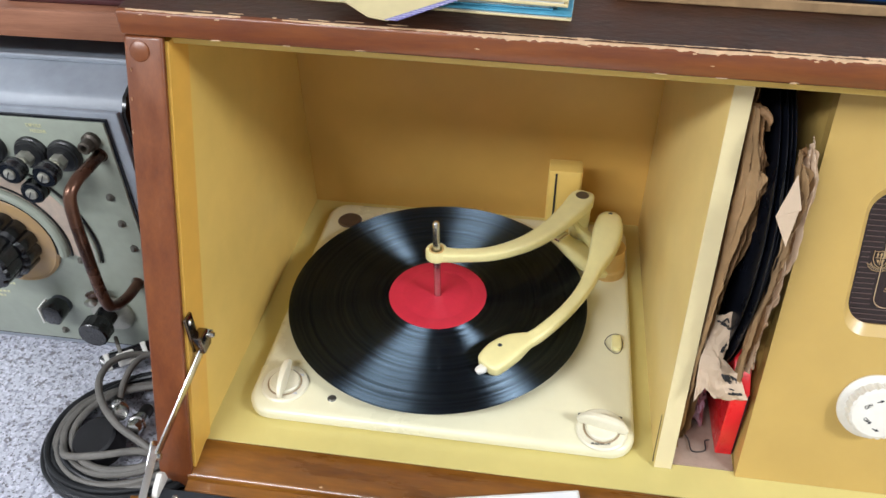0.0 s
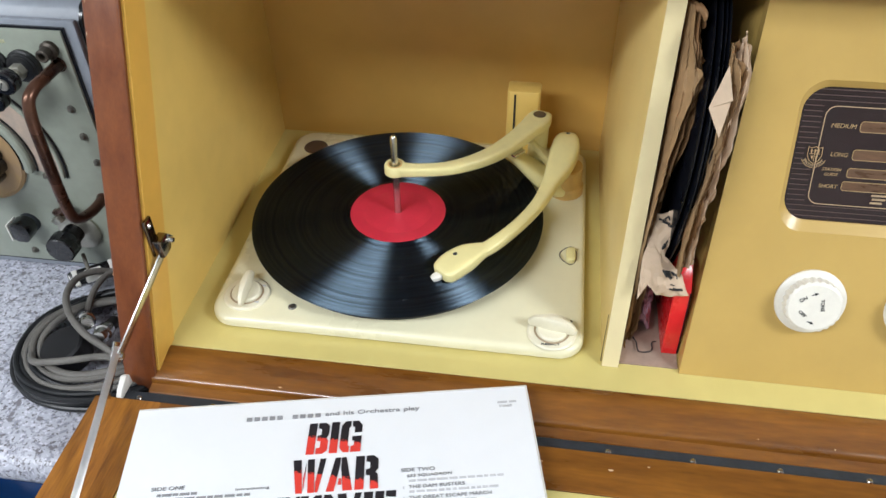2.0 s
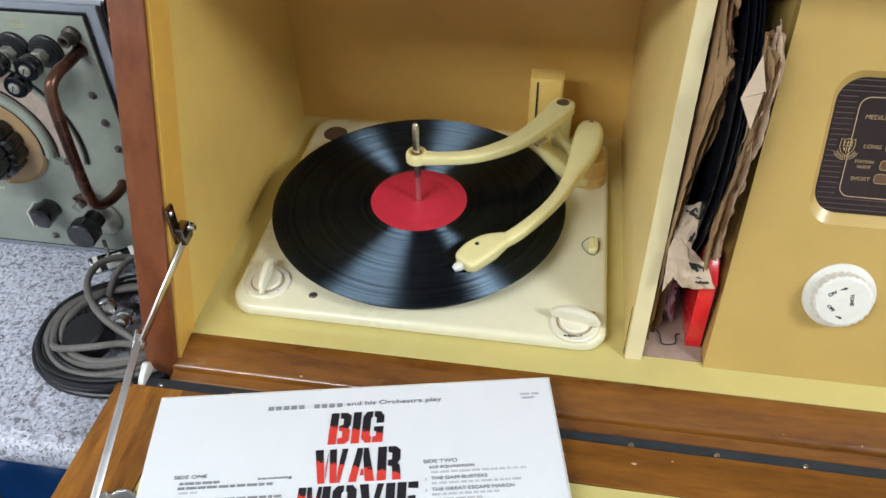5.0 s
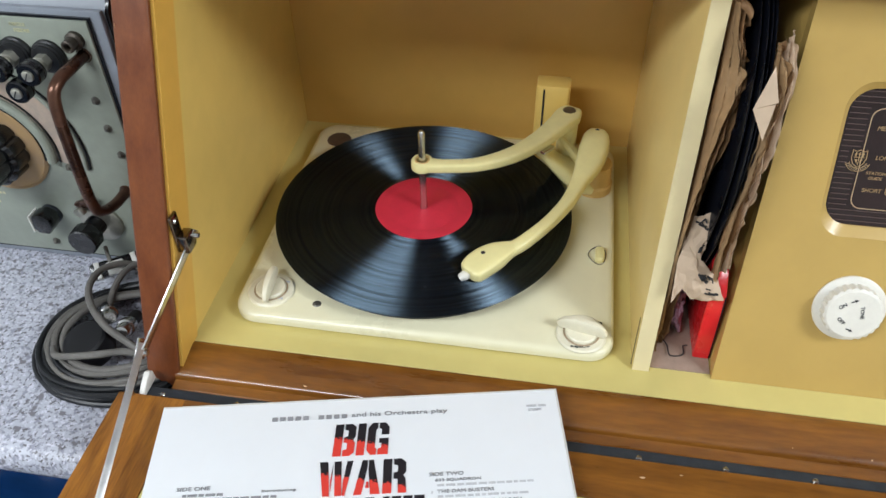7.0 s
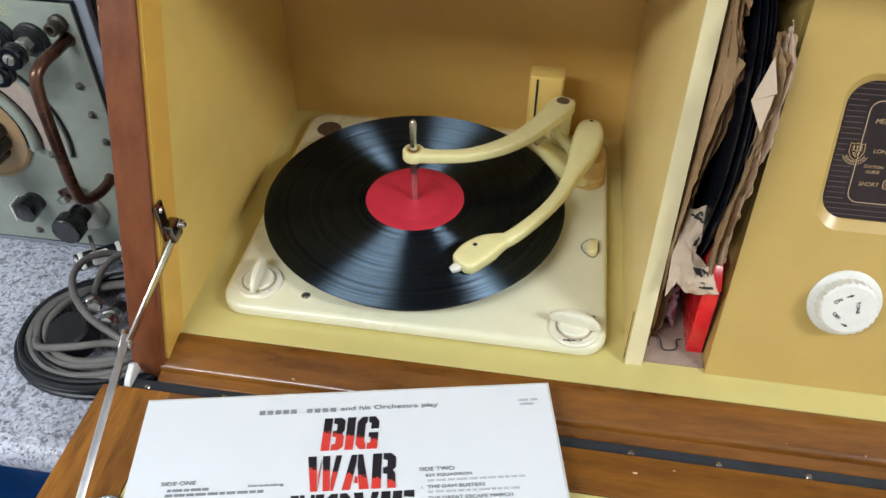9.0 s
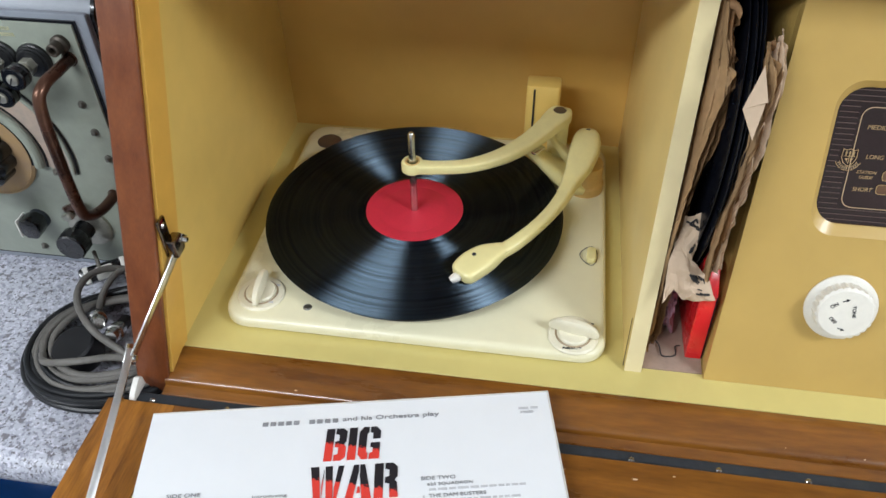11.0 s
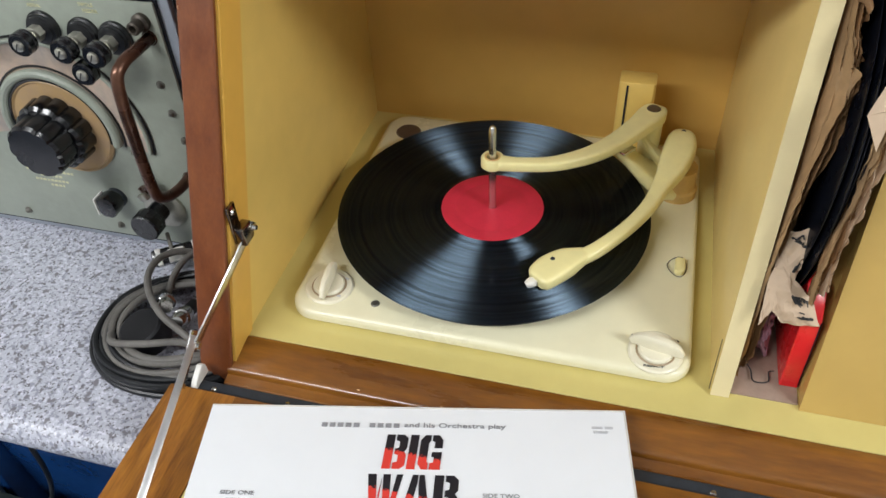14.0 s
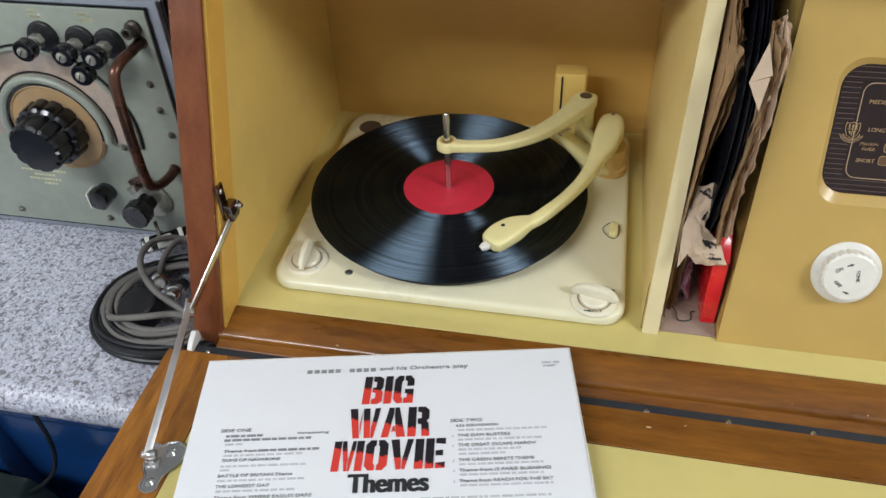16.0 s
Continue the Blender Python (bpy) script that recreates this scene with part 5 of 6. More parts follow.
def torn_sheet(name, near, far, material, label, seed, ragged=0.006, crease=0.0028, n=80, m=26):
    """A torn sheet hung between a clean margin and a ragged one, both given from top to bottom, with creases down its length."""
    A, B = [np.array(smooth_path(q, 16)) for q in (near, far)]
    b = bmesh.new()
    grid = {}
    for i in range(n + 1):
        f = i / n * (len(A) - 1)
        k = min(int(f), len(A) - 2)
        p, q = A[k] + (A[k + 1] - A[k]) * (f - k), B[k] + (B[k + 1] - B[k]) * (f - k)
        tear = 1 + (noise.noise((i * 0.22, seed, 0)) + 0.25 * noise.noise((i * 0.6, seed, 4))) * ragged / max(np.linalg.norm(q - p), 0.004)
        for j in range(m + 1):
            t = j / m * tear
            c = Vector(p + (q - p) * t)
            fold = abs(noise.noise((c.x * 170 + seed, c.z * 24, seed))) + 0.5 * abs(noise.noise((c.x * 90, c.z * 95, seed * 2.0)))
            pleat = abs((t * 2.3 + 0.5 * noise.noise((i * 0.05, seed, 6)) + 0.2) % 1.0 - 0.5)
            c += Vector((0.15, -0.8, 0.3)) * (0.017 * (pleat - 0.25) * min(1.0, 4 * t)) + Vector((0.25, -1.0, 0.35)) * crease * 2.6 * (fold - 0.3) + Vector((0, -0.004, 0.001)) * math.sin(math.pi * min(t, 1.0)) * (0.5 + noise.noise((i * 0.08, seed, 8)))
            grid[i, j] = b.verts.new(c)
    for i in range(n):
        for j in range(m):
            b.faces.new((grid[i, j], grid[i, j + 1], grid[i + 1, j + 1], grid[i + 1, j]))
    thicken(b, (0.0002, 0.0005, 0))
    return thing(name, b, material, (near[-1][0], near[-1][1], near[-1][2]), label, "paper sleeve", "papers in the record slot", sharp=24)


LEFT_NEAR = [(0.2435, -0.030, 0.292), (0.2428, -0.047, 0.258), (0.2418, -0.058, 0.225), (0.2395, -0.072, 0.188), (0.2365, -0.087, 0.148), (0.2340, -0.102, 0.108), (0.2325, -0.118, 0.060), (0.2320, -0.125, 0.008)]
LEFT_FAR = [(0.2520, -0.042, 0.294), (0.2520, -0.062, 0.272), (0.2600, -0.072, 0.248), (0.2540, -0.082, 0.222), (0.2480, -0.092, 0.188), (0.2400, -0.106, 0.148), (0.2370, -0.116, 0.100), (0.2345, -0.128, 0.008)]
torn_sheet("torn_paper_sleeve", LEFT_NEAR, LEFT_FAR, M["kraft"], "torn brown paper record sleeve with ragged folded edge", 3.7)
torn_sheet("torn_paper_sleeve", [(x + 0.003, y + 0.007, z - 0.004) for x, y, z in LEFT_NEAR], [(x + 0.0035 + 0.0020 * math.sin(120 * z + 1), y + 0.004, z - 0.010) for x, y, z in LEFT_FAR], M["kraft"], "dark brown torn paper sleeve standing behind another", 5.3, 0.008)
torn_sheet("torn_paper_sleeve", [(x - 0.0002, y - 0.004, z) for x, y, z in LEFT_NEAR], [(x - 0.0045 + 0.0012 * math.sin(190 * z), y - 0.005, z) for x, y, z in LEFT_FAR], M["kraft2"], "torn tan paper record sleeve with ragged folded edge", 8.1, 0.0065)
RIGHT_NEAR = [(0.2775, -0.064, 0.264), (0.2755, -0.080, 0.236), (0.2735, -0.093, 0.203), (0.2690, -0.106, 0.168), (0.2650, -0.117, 0.134), (0.2640, -0.122, 0.098)]
SHIFT = Vector((-0.0042, -0.0160, 0.0085))
RIGHT_FAR = [(0.2815, -0.058, 0.272), (0.2905, -0.068, 0.252), (0.2870, -0.080, 0.221), (0.2800, -0.096, 0.181), (0.2735, -0.110, 0.144), (0.2720, -0.118, 0.100)]
RIGHT_NEAR, RIGHT_FAR = [[tuple(Vector(p) + SHIFT) for p in q] for q in (RIGHT_NEAR, RIGHT_FAR)]
torn_sheet("torn_paper_sleeve", [(x, y + 0.006, z) for x, y, z in RIGHT_NEAR], [(x + 0.001, y + 0.006, z) for x, y, z in RIGHT_FAR], M["kraft"], "brown paper record sleeve with creased ragged edge", 12.4, 0.0028)
torn_sheet("torn_paper_sleeve", [(x + 0.0045, y + 0.010, z + 0.002) for x, y, z in RIGHT_NEAR], [(x + 0.0050 + 0.0015 * math.sin(140 * z), y + 0.010, z + 0.004) for x, y, z in RIGHT_FAR], M["pinkpaper"], "pale paper record sleeve with a creased edge", 21.6, 0.003)
torn_sheet("torn_paper_sleeve", RIGHT_NEAR, [(x - 0.0045 + 0.0012 * math.sin(150 * z), y - 0.002, z) for x, y, z in RIGHT_FAR], M["kraft2"], "tan paper record sleeve with creased ragged edge", 17.9, 0.0028)
# folded-over corner of a sleeve
b = bmesh.new()
vs = [b.verts.new(Vector(p) + SHIFT * 1.3 + Vector((0.0028, 0, 0))) for p in ((0.2725, -0.075, 0.262), (0.2625, -0.087, 0.234), (0.2785, -0.086, 0.240), (0.2775, -0.0845, 0.238), (0.2738, -0.093, 0.212))]
for f in ((0, 1, 2), (1, 4, 3)):
    b.faces.new([vs[i] for i in f])
bmesh.ops.subdivide_edges(b, edges=b.edges[:], cuts=3, use_grid_fill=True)
for v in b.verts:
    v.co.y += 0.0008 * noise.noise(v.co * 90)
thicken(b, (0.0001, 0.0005, 0))
thing("folded_paper_corner", b, M["pinkpaper"], (0.272, -0.09, 0.212), "pale folded corner of a paper sleeve", "paper", "papers in the record slot", sharp=20)
# rolled top of a torn sleeve
b = bmesh.new()
rows_ = []
for i in range(9):
    f = i / 8
    c = Vector((0.2465 + 0.0085 * f, -0.046 - 0.006 * f, 0.292 - 0.005 * f + 0.003 * math.sin(3 * f)))
    rad = 0.0042 + 0.001 * noise.noise((f * 4, 2, 1))
    rows_.append([b.verts.new(c + Vector((0.15 * rad * math.sin(a), rad * math.cos(a) * (1 - 0.08 * a), rad * math.sin(a) * (1 - 0.08 * a)))) for a in [0.35 + 5.2 * k / 14 for k in range(15)]])
for p, q in zip(rows_, rows_[1:]):
    for k in range(14):
        b.faces.new((p[k], p[k + 1], q[k + 1], q[k]))
thicken(b, (0.0004, 0.0003, 0))
thing("rolled_paper_edge", b, M["kraft"], (0.25, -0.05, 0.286), "rolled top edge of a torn paper sleeve", "paper", "papers in the record slot", sharp=30)


def crumple(name, cx, cy, cz, sx, sy, sz, material, label, seed, kink=0.35):
    """A crushed paper bag: an uneven shell with hard folds."""
    rr = random.Random(seed)
    b = bmesh.new()
    bmesh.ops.create_icosphere(b, subdivisions=4, radius=1)
    dirs = [Vector((rr.uniform(-1, 1), rr.uniform(-1, 1), rr.uniform(-1, 1))).normalized() for _ in range(26)]
    offs = [rr.uniform(0.45, 0.95) for _ in dirs]
    for v in b.verts:
        d = v.co.normalized()
        r = min([o / max(d.dot(k), 0.05) for k, o in zip(dirs, offs)] + [1.25])
        r *= 1 + kink * noise.noise(d * 3.1 + Vector((seed, 0, 0)))
        v.co = Vector((cx + sx * d.x * r, cy + sy * d.y * r, cz + sz * d.z * r))
    return thing(name, b, material, (cx, cy, cz - sz), label, "paper", "papers in the record slot", sharp=18)


bag = empty("crumpled_paper_bag", (0.252, -0.115, 0.06), "crumpled tan paper bag with dark printed drawing", "paper bag", "papers in the record slot")
P_ = {"a": (0.2375, -0.100, 0.139), "b": (0.2580, -0.100, 0.145), "c": (0.2375, -0.108, 0.127), "d": (0.2545, -0.112, 0.130), "e": (0.2460, -0.119, 0.119), "f": (0.2505, -0.121, 0.112), "g": (0.2485, -0.131, 0.108), "h": (0.2330, -0.124, 0.107), "i": (0.2640, -0.129, 0.103), "j": (0.2730, -0.1380, 0.0855), "k": (0.2390, -0.133, 0.090), "l": (0.2330, -0.138, 0.077), "m": (0.2540, -0.139, 0.093), "n": (0.2480, -0.1385, 0.0835)}
b = bmesh.new()
V_ = {k: b.verts.new(p) for k, p in P_.items()}
for f in ("abd", "ade", "aec", "edf", "ceg", "efg", "cgh", "gfi", "gim", "ijm", "gmk", "mjn", "mnk", "hgk", "hkl"):
    b.faces.new([V_[c] for c in f])
bmesh.ops.subdivide_edges(b, edges=b.edges[:], cuts=5, use_grid_fill=True)
for v in b.verts:
    v.co += Vector((0.0012 * noise.noise(v.co * 120), -0.0060 * abs(noise.noise(v.co * 95 + Vector((3, 1, 2)))), 0.0014 * noise.noise(v.co * 140)))
thicken(b, (0.0003, 0.0004, 0))
part("bag_paper", b, M["pinkpaper"], bag, sharp=14)
rng = random.Random(31)
for tri, many in (("gim", 9), ("mji", 4), ("adb", 5), ("edf", 4)):
    p, q, r = (Vector(P_[c]) for c in tri)
    for k in range(many):
        u, v = rng.uniform(0.12, 0.62), rng.uniform(0.1, 0.3)
        line = []
        for i in range(4):
            line.append(p + (q - p) * u + (r - p) * v + Vector((0, -0.0030, 0.0016)))
            u, v = min(max(u + rng.uniform(-0.22, 0.24), 0.03), 0.75), min(max(v + rng.uniform(-0.16, 0.2), 0.03), 0.5)
        part("printed_line", tube(line, rng.uniform(0.0004, 0.0009), 5, steps=4), M["ink"], bag)
crumple("crumpled_cloth", 0.2465, -0.100, 0.040, 0.013, 0.020, 0.030, M["mauve"], "crumpled mauve cloth under the paper bag", 21, 0.5)
crumple("crumpled_cloth", 0.2365, -0.098, 0.040, 0.009, 0.020, 0.032, M["kraft"], "crumpled brown paper scrap on the slot floor", 27, 0.5)
redbox = empty("red_box", (0.27, -0.07, 0.0068), "thin glossy red card box standing in the slot", "box")
part("box_body", prism([(-0.1345, 0.0069), (-0.1275, 0.078), (-0.108, 0.099), (0.04, 0.099), (0.04, 0.0069)], "x", 0.2645, 0.2785, 0.0008, 1), M["red"], redbox, "glossy red card")
part("box_lid_edge", prism([(-0.1349, 0.0095), (-0.1280, 0.0775), (-0.1270, 0.0775), (-0.1339, 0.0095)], "x", 0.2777, 0.2788), M["vinyl_edge"], redbox)

# ---- communications receiver on the worktop ----
RY = -0.060
rx = empty("radio_receiver", (-0.43, 0.05, BENCH), "old military radio receiver with blue-grey case and olive panel", "radio receiver")
case = prism([(RY + 0.004, BENCH), (RY + 0.004, 0.258), (RY + 0.012, 0.270), (RY + 0.047, 0.284), (RY + 0.085, 0.266), (0.24, 0.262), (0.24, BENCH)], "x", -0.78, -0.248, 0.004, 2)
body_ = part("case", case, M["case"], rx, "blue-grey painted steel case")
# black sheet over the side, added to stand for the shade beside the cabinet
part("side_shade", prism([(RY + 0.0042, BENCH + 0.002), (RY + 0.0042, 0.258), (RY + 0.012, 0.2695), (RY + 0.047, 0.2835), (RY + 0.085, 0.2655), (0.238, 0.2615), (0.238, BENCH + 0.002)], "x", -0.2500, -0.2468), M["bakelite"], body_, "black sheet painting in the shade on the case side")
part("case_ridge", box(-0.775, -0.2505, -0.018, -0.0145, 0.2825, 0.2872, 0.001, 1), M["case"], body_)
part("case_rim", box(-0.772, -0.2505, RY - 0.002, RY + 0.004, BENCH + 0.003, 0.262, 0.002, 2), M["case"], body_)
# black backing added to draw the shaded gap between panel and rim
part("panel_gap", box(-0.763, -0.2603, RY - 0.0042, RY - 0.0021, -0.0185, 0.2568), M["bakelite"], body_, "black strip for the shaded gap round the panel")
face = part("front_panel", box(-0.760, -0.2625, RY - 0.0062, RY - 0.0022, -0.016, 0.2545, 0.0015, 2), M["panel"], rx, "olive-grey painted front panel")
PF = RY - 0.0062
OUT = pose(0, PF, 0, 90, 0, 0)       # x along, y up, z toward the viewer


def at_panel(x, z, rz=0):
    return OUT @ pose(x, z, 0, 0, 0, rz)


def terminal(x, z, base=True):
    m = at_panel(x, z)
    if base:
        rim = [(0.0150, 0.0), (0.0150, 0.0030), (0.0138, 0.0042), (0.0136, 0.0058), (0.0122, 0.0064), (0.0120, 0.0082), (0.0098, 0.0090), (0, 0.0090)]
    else:
        rim = [(0.0050, 0.0), (0.0050, 0.026), (0, 0.026)]
    t = part("terminal", lathe(rim, m, 36), M["ribbed"] if base else M["nut"], rx, "black terminal with nickel nut")
    if base:
        part("nut", lathe([(0.0072, 0.0090), (0.0072, 0.0165), (0.0060, 0.0172), (0.0042, 0.0172), (0.0042, 0.0235)], m, 6), M["nut"], t)
    part("cap", lathe([(0.0042, 0.0225), (0.0088, 0.0228), (0.0102, 0.0240), (0.0104, 0.0265), (0.0098, 0.0272), (0.0104, 0.0280), (0.0104, 0.0335), (0.0092, 0.0350), (0.0054, 0.0350), (0.0052, 0.0342)], m, 32), M["bakelite"], t)
    part("screw", lathe([(0.0052, 0.0338), (0.0048, 0.0362), (0.0026, 0.0374), (0, 0.0377)], m, 16), M["nut"], t)
    part("screw_slot", moved(box(-0.0040, 0.0040, -0.0004, 0.0004, 0.0374, 0.0379), m @ pose(0, 0, 0, 0, 0, 62)), M["ink"], t)


for x, z in ((-0.3755, 0.2245), (-0.3365, 0.2220), (-0.3065, 0.2212), (-0.450, 0.2250)):
    terminal(x, z)
terminal(-0.3240, 0.2032, False)
m = at_panel(-0.2770, 0.2380)
t = part("socket", lathe([(0.0078, 0.0), (0.0078, 0.004), (0.0056, 0.006), (0.0056, 0.014), (0.0046, 0.015), (0.0032, 0.0145), (0.0028, 0.009), (0, 0.009)], m, 28), mat("dull_bronze_socket", (0.075, 0.062, 0.048), 0.45, metal=0.5, vary=0.35, scale=60), rx, "dark threaded aerial socket")
# handle
hp = [(-0.2745, PF + 0.002, 0.2240), (-0.2750, PF - 0.020, 0.2235), (-0.2765, PF - 0.040, 0.2215), (-0.2790, PF - 0.050, 0.2080), (-0.2810, PF - 0.052, 0.155), (-0.2830, PF - 0.050, 0.102), (-0.2825, PF - 0.042, 0.086), (-0.2815, PF - 0.022, 0.0785), (-0.2815, PF + 0.002, 0.0770)]
part("carry_handle", tube(hp, 0.0052, 16, steps=6), M["copper"], rx, "browned copper carrying handle")
for x, z in ((-0.2745, 0.2240), (-0.2815, 0.0770)):
    part("collar", lathe([(0.0068, 0.0), (0.0068, 0.0008), (0.006, 0.0012)], at_panel(x, z), 24), M["copper"], rx)
for x, z in ((-0.2790, 0.179), (-0.2770, 0.150), (-0.2730, 0.121), (-0.385, -0.002), (-0.460, 0.086), (-0.500, -0.002), (-0.322, 0.1725), (-0.333, 0.100)):
    part("panel_screw", lathe([(0, 0.0042), (0.0016, 0.0040), (0.0028, 0.0024), (0.0030, 0.0012), (0.0040, 0.0009), (0.0040, 0.0)], at_panel(x, z), 14), M["dullnut"], rx)
# tuning dial
DX, DZ = -0.402, 0.120
arcp = []
for k in range(25):
    a = radians(-12 + 204 * k / 24)
    arcp.append((DX + 0.090 * math.cos(a), DZ + 0.090 * math.sin(a)))
for k in range(25):
    a = radians(192 - 204 * k / 24)
    arcp.append((DX + 0.058 * math.cos(a), DZ + 0.058 * math.sin(a)))
part("dial_scale", moved(prism(arcp, "z", 0.0, 0.0012), OUT), M["arc"], rx, "faded curved dial scale")
part("dial_rim", tube([tuple(OUT @ Vector((p[0], p[1], 0.002))) for p in arcp[:25]], 0.0022, 8, steps=2), M["panel"], rx)
part("dial_rim", tube([tuple(OUT @ Vector((p[0] + 0.0, p[1], 0.004))) for p in arcp[25:]], 0.0045, 10, steps=2), M["panel"], rx)
for rad, out, thin in ((0.0645, 0.0016, 0.0011), (0.0520, 0.0040, 0.0016), (0.0935, 0.0010, 0.0012)):
    part("dark_gap", tube([tuple(OUT @ Vector((DX + rad * math.cos(radians(-12 + 8.5 * k)), DZ + rad * math.sin(radians(-12 + 8.5 * k)), out))) for k in range(25)], thin, 8, steps=2), M["bakelite"], rx)
m = at_panel(DX, DZ)
dial = part("dial_plate", lathe([(0.0520, 0.0), (0.0520, 0.003), (0.0495, 0.005), (0.0480, 0.0035), (0, 0.0035)], m, 56), M["dialdisc"], rx, "tan round dial plate")


def fluted(r, h0, h1, n, deep):
    b = bmesh.new()
    k = n * 6
    loops = []
    for h, sc in ((h0, 1.0), (h1 - 0.003, 0.97), (h1, 0.88)):
        ring = []
        for i in range(k):
            a = 2 * math.pi * i / k
            w = abs(math.sin(a * n / 2))
            ring.append(b.verts.new(((r - deep * (1 - w) ** 2) * sc * math.cos(a), (r - deep * (1 - w) ** 2) * sc * math.sin(a), h)))
        loops.append(ring)
    for p, q in zip(loops, loops[1:]):
        for i in range(k):
            b.faces.new((p[i], p[(i + 1) % k], q[(i + 1) % k], q[i]))
    b.faces.new(loops[-1])
    b.faces.new(loops[0])
    return b


tk = part("tuning_knob", moved(fluted(0.0355, 0.004, 0.024, 13, 0.0030), m), M["bakelite"], rx, "large black fluted tuning knob", sharp=18)
part("vernier_knob", moved(fluted(0.0290, 0.024, 0.046, 11, 0.0028), m), M["bakelite"], tk, sharp=18)
# small switch, plug knob and markings
m = at_panel(-0.375, 0.038)
sw = part("switch_knob", lathe([(0.0110, 0.0), (0.0110, 0.004), (0.009, 0.006)], m, 24), M["hinge"], rx, "black pointer switch knob")
part("pointer", moved(prism([(-0.011, -0.006), (-0.006, -0.012), (0.005, -0.012), (0.011, -0.002), (0.010, 0.008), (0.002, 0.013), (-0.009, 0.010)], "z", 0.004, 0.021, 0.0025, 2), m), M["bakelite"], sw)
part("pointer_line", moved(box(-0.0118, -0.0105, -0.010, 0.010, 0.006, 0.021), m), M["white_plug"], sw)
m = at_panel(-0.321, 0.033)
pk = part("plug_plate", lathe([(0.0225, 0.0), (0.0225, 0.003), (0.020, 0.0045), (0, 0.0045)], m, 36), M["nut"], rx, "round socket plate with black plug")
part("plug_knob", lathe([(0.0105, 0.0045), (0.0105, 0.020), (0.0150, 0.0205), (0.0150, 0.034), (0.0138, 0.0355), (0, 0.0355)], m @ pose(-0.004, 0.0, 0), 14), M["bakelite"], pk, sharp=20)
part("lug", bar((-0.334, PF - 0.006, 0.058), (-0.319, PF - 0.010, 0.067), 0.009, 0.006, (0, 1, 0)), M["copper"], pk)
part("lug", bar((-0.340, PF - 0.006, 0.047), (-0.330, PF - 0.012, 0.055), 0.008, 0.006, (0, 1, 0)), M["nut"], pk)
pale = []
for px_, pz_, ln in ((-0.474, 0.0575, 0.056), (-0.460, 0.0515, 0.026), (-0.468, 0.0455, 0.042), (-0.452, 0.0395, 0.016)):
    pale += print_line(px_, -pz_, ln, 0.0026, px_ * 1000, 0.0045)
tagged(part("small_print", bars(pale, at_panel(0, 0) @ pose(0, 0, 0.0002)), M["paleprint"], rx), kind="stuff")
for txt, lx_, lz_ in (("OPEN", -0.3835, 0.2478), ("AERIAL", -0.3850, 0.2422)):
    part("lettering", words(txt, 0.005, at_panel(lx_, lz_) @ pose(0, 0, 0.0003), height=0.0030), M["paleprint"], rx)
part("lettering", words("DIPOLE", 0.005, at_panel(-0.3330, 0.2470) @ pose(0, 0, 0.0003), height=0.0030), M["paleprint"], rx)
part("lettering", words("FEEDER", 0.005, at_panel(-0.3310, 0.2415) @ pose(0, 0, 0.0003), height=0.0030), M["paleprint"], rx)

# ---- coiled cables, plug and headphones jack on the worktop ----
def coil(name, cx, cy, z, rx_, ry_, r, turns, shrink, material, label, seed, rot=0.0):
    rr = random.Random(seed)
    pts = []
    n = 14
    for i in range(int(turns * n)):
        a = 2 * math.pi * i / n - 0.6
        k = i / n
        s = (1 - shrink * k) * (1 + 0.035 * math.sin(a * 1.37 + seed) + rr.uniform(-0.008, 0.008))
        dx, dy = rx_ * s * math.cos(a), ry_ * s * math.sin(a)
        pts.append((cx + dx * math.cos(rot) - dy * math.sin(rot), cy + dx * math.sin(rot) + dy * math.cos(rot), z + k * r * 0.8 + 0.0015 * math.sin(3 * a + seed)))
    return thing(name, tube(pts, r, 10, steps=4), material, (cx, cy, BENCH), label, "cable", "coiled cables")


coil("coiled_cable", -0.2560, -0.170, BENCH + 0.0036, 0.088, 0.072, 0.0033, 5.4, 0.018, M["cable_black"], "thin black cable coiled on the worktop", 1, 0.25)
coil("coiled_cable", -0.2540, -0.166, BENCH + 0.0125, 0.080, 0.066, 0.0030, 3.3, 0.03, M["cable_black"], "thin black cable coiled on the worktop", 3, 0.25)
coil("coiled_cable", -0.2570, -0.171, BENCH + 0.0135, 0.080, 0.066, 0.0034, 4.0, 0.075, M["cable_grey"], "thick grey rubber cable coiled on the worktop", 6, 0.25)
thing("loose_cable", tube([(-0.285, -0.088, -0.002), (-0.298, -0.098, 0.006), (-0.308, -0.115, 0.010), (-0.306, -0.138, 0.011), (-0.290, -0.162, 0.012), (-0.265, -0.183, 0.011), (-0.235, -0.196, 0.006), (-0.222, -0.200, 0.000)], 0.0034, 10), M["cable_grey"], (-0.28, -0.13, BENCH), "grey cable end leading to the mains plug", "cable", "coiled cables")
thing("loose_cable", tube([(-0.270, -0.085, -0.003), (-0.284, -0.092, 0.001), (-0.290, -0.108, 0.001), (-0.290, -0.128, -0.002), (-0.286, -0.150, -0.008)], 0.0032, 10), M["cable_grey"], (-0.287, -0.11, BENCH), "grey cable end leading to the mains plug", "cable", "coiled cables")
thing("loose_cable", tube([(-0.315, -0.200, -0.008), (-0.300, -0.214, 0.000), (-0.270, -0.212, 0.004), (-0.240, -0.203, 0.004), (-0.222, -0.200, -0.002)], 0.0034, 10), M["cable_grey"], (-0.27, -0.21, BENCH), "grey cable loop resting on the coil", "cable", "coiled cables")
plug = empty("mains_plug", (-0.29, -0.075, BENCH), "black and white mains plug with a brass pin", "plug")
PM = pose(-0.306, -0.092, -0.004, 42, 0, 36)
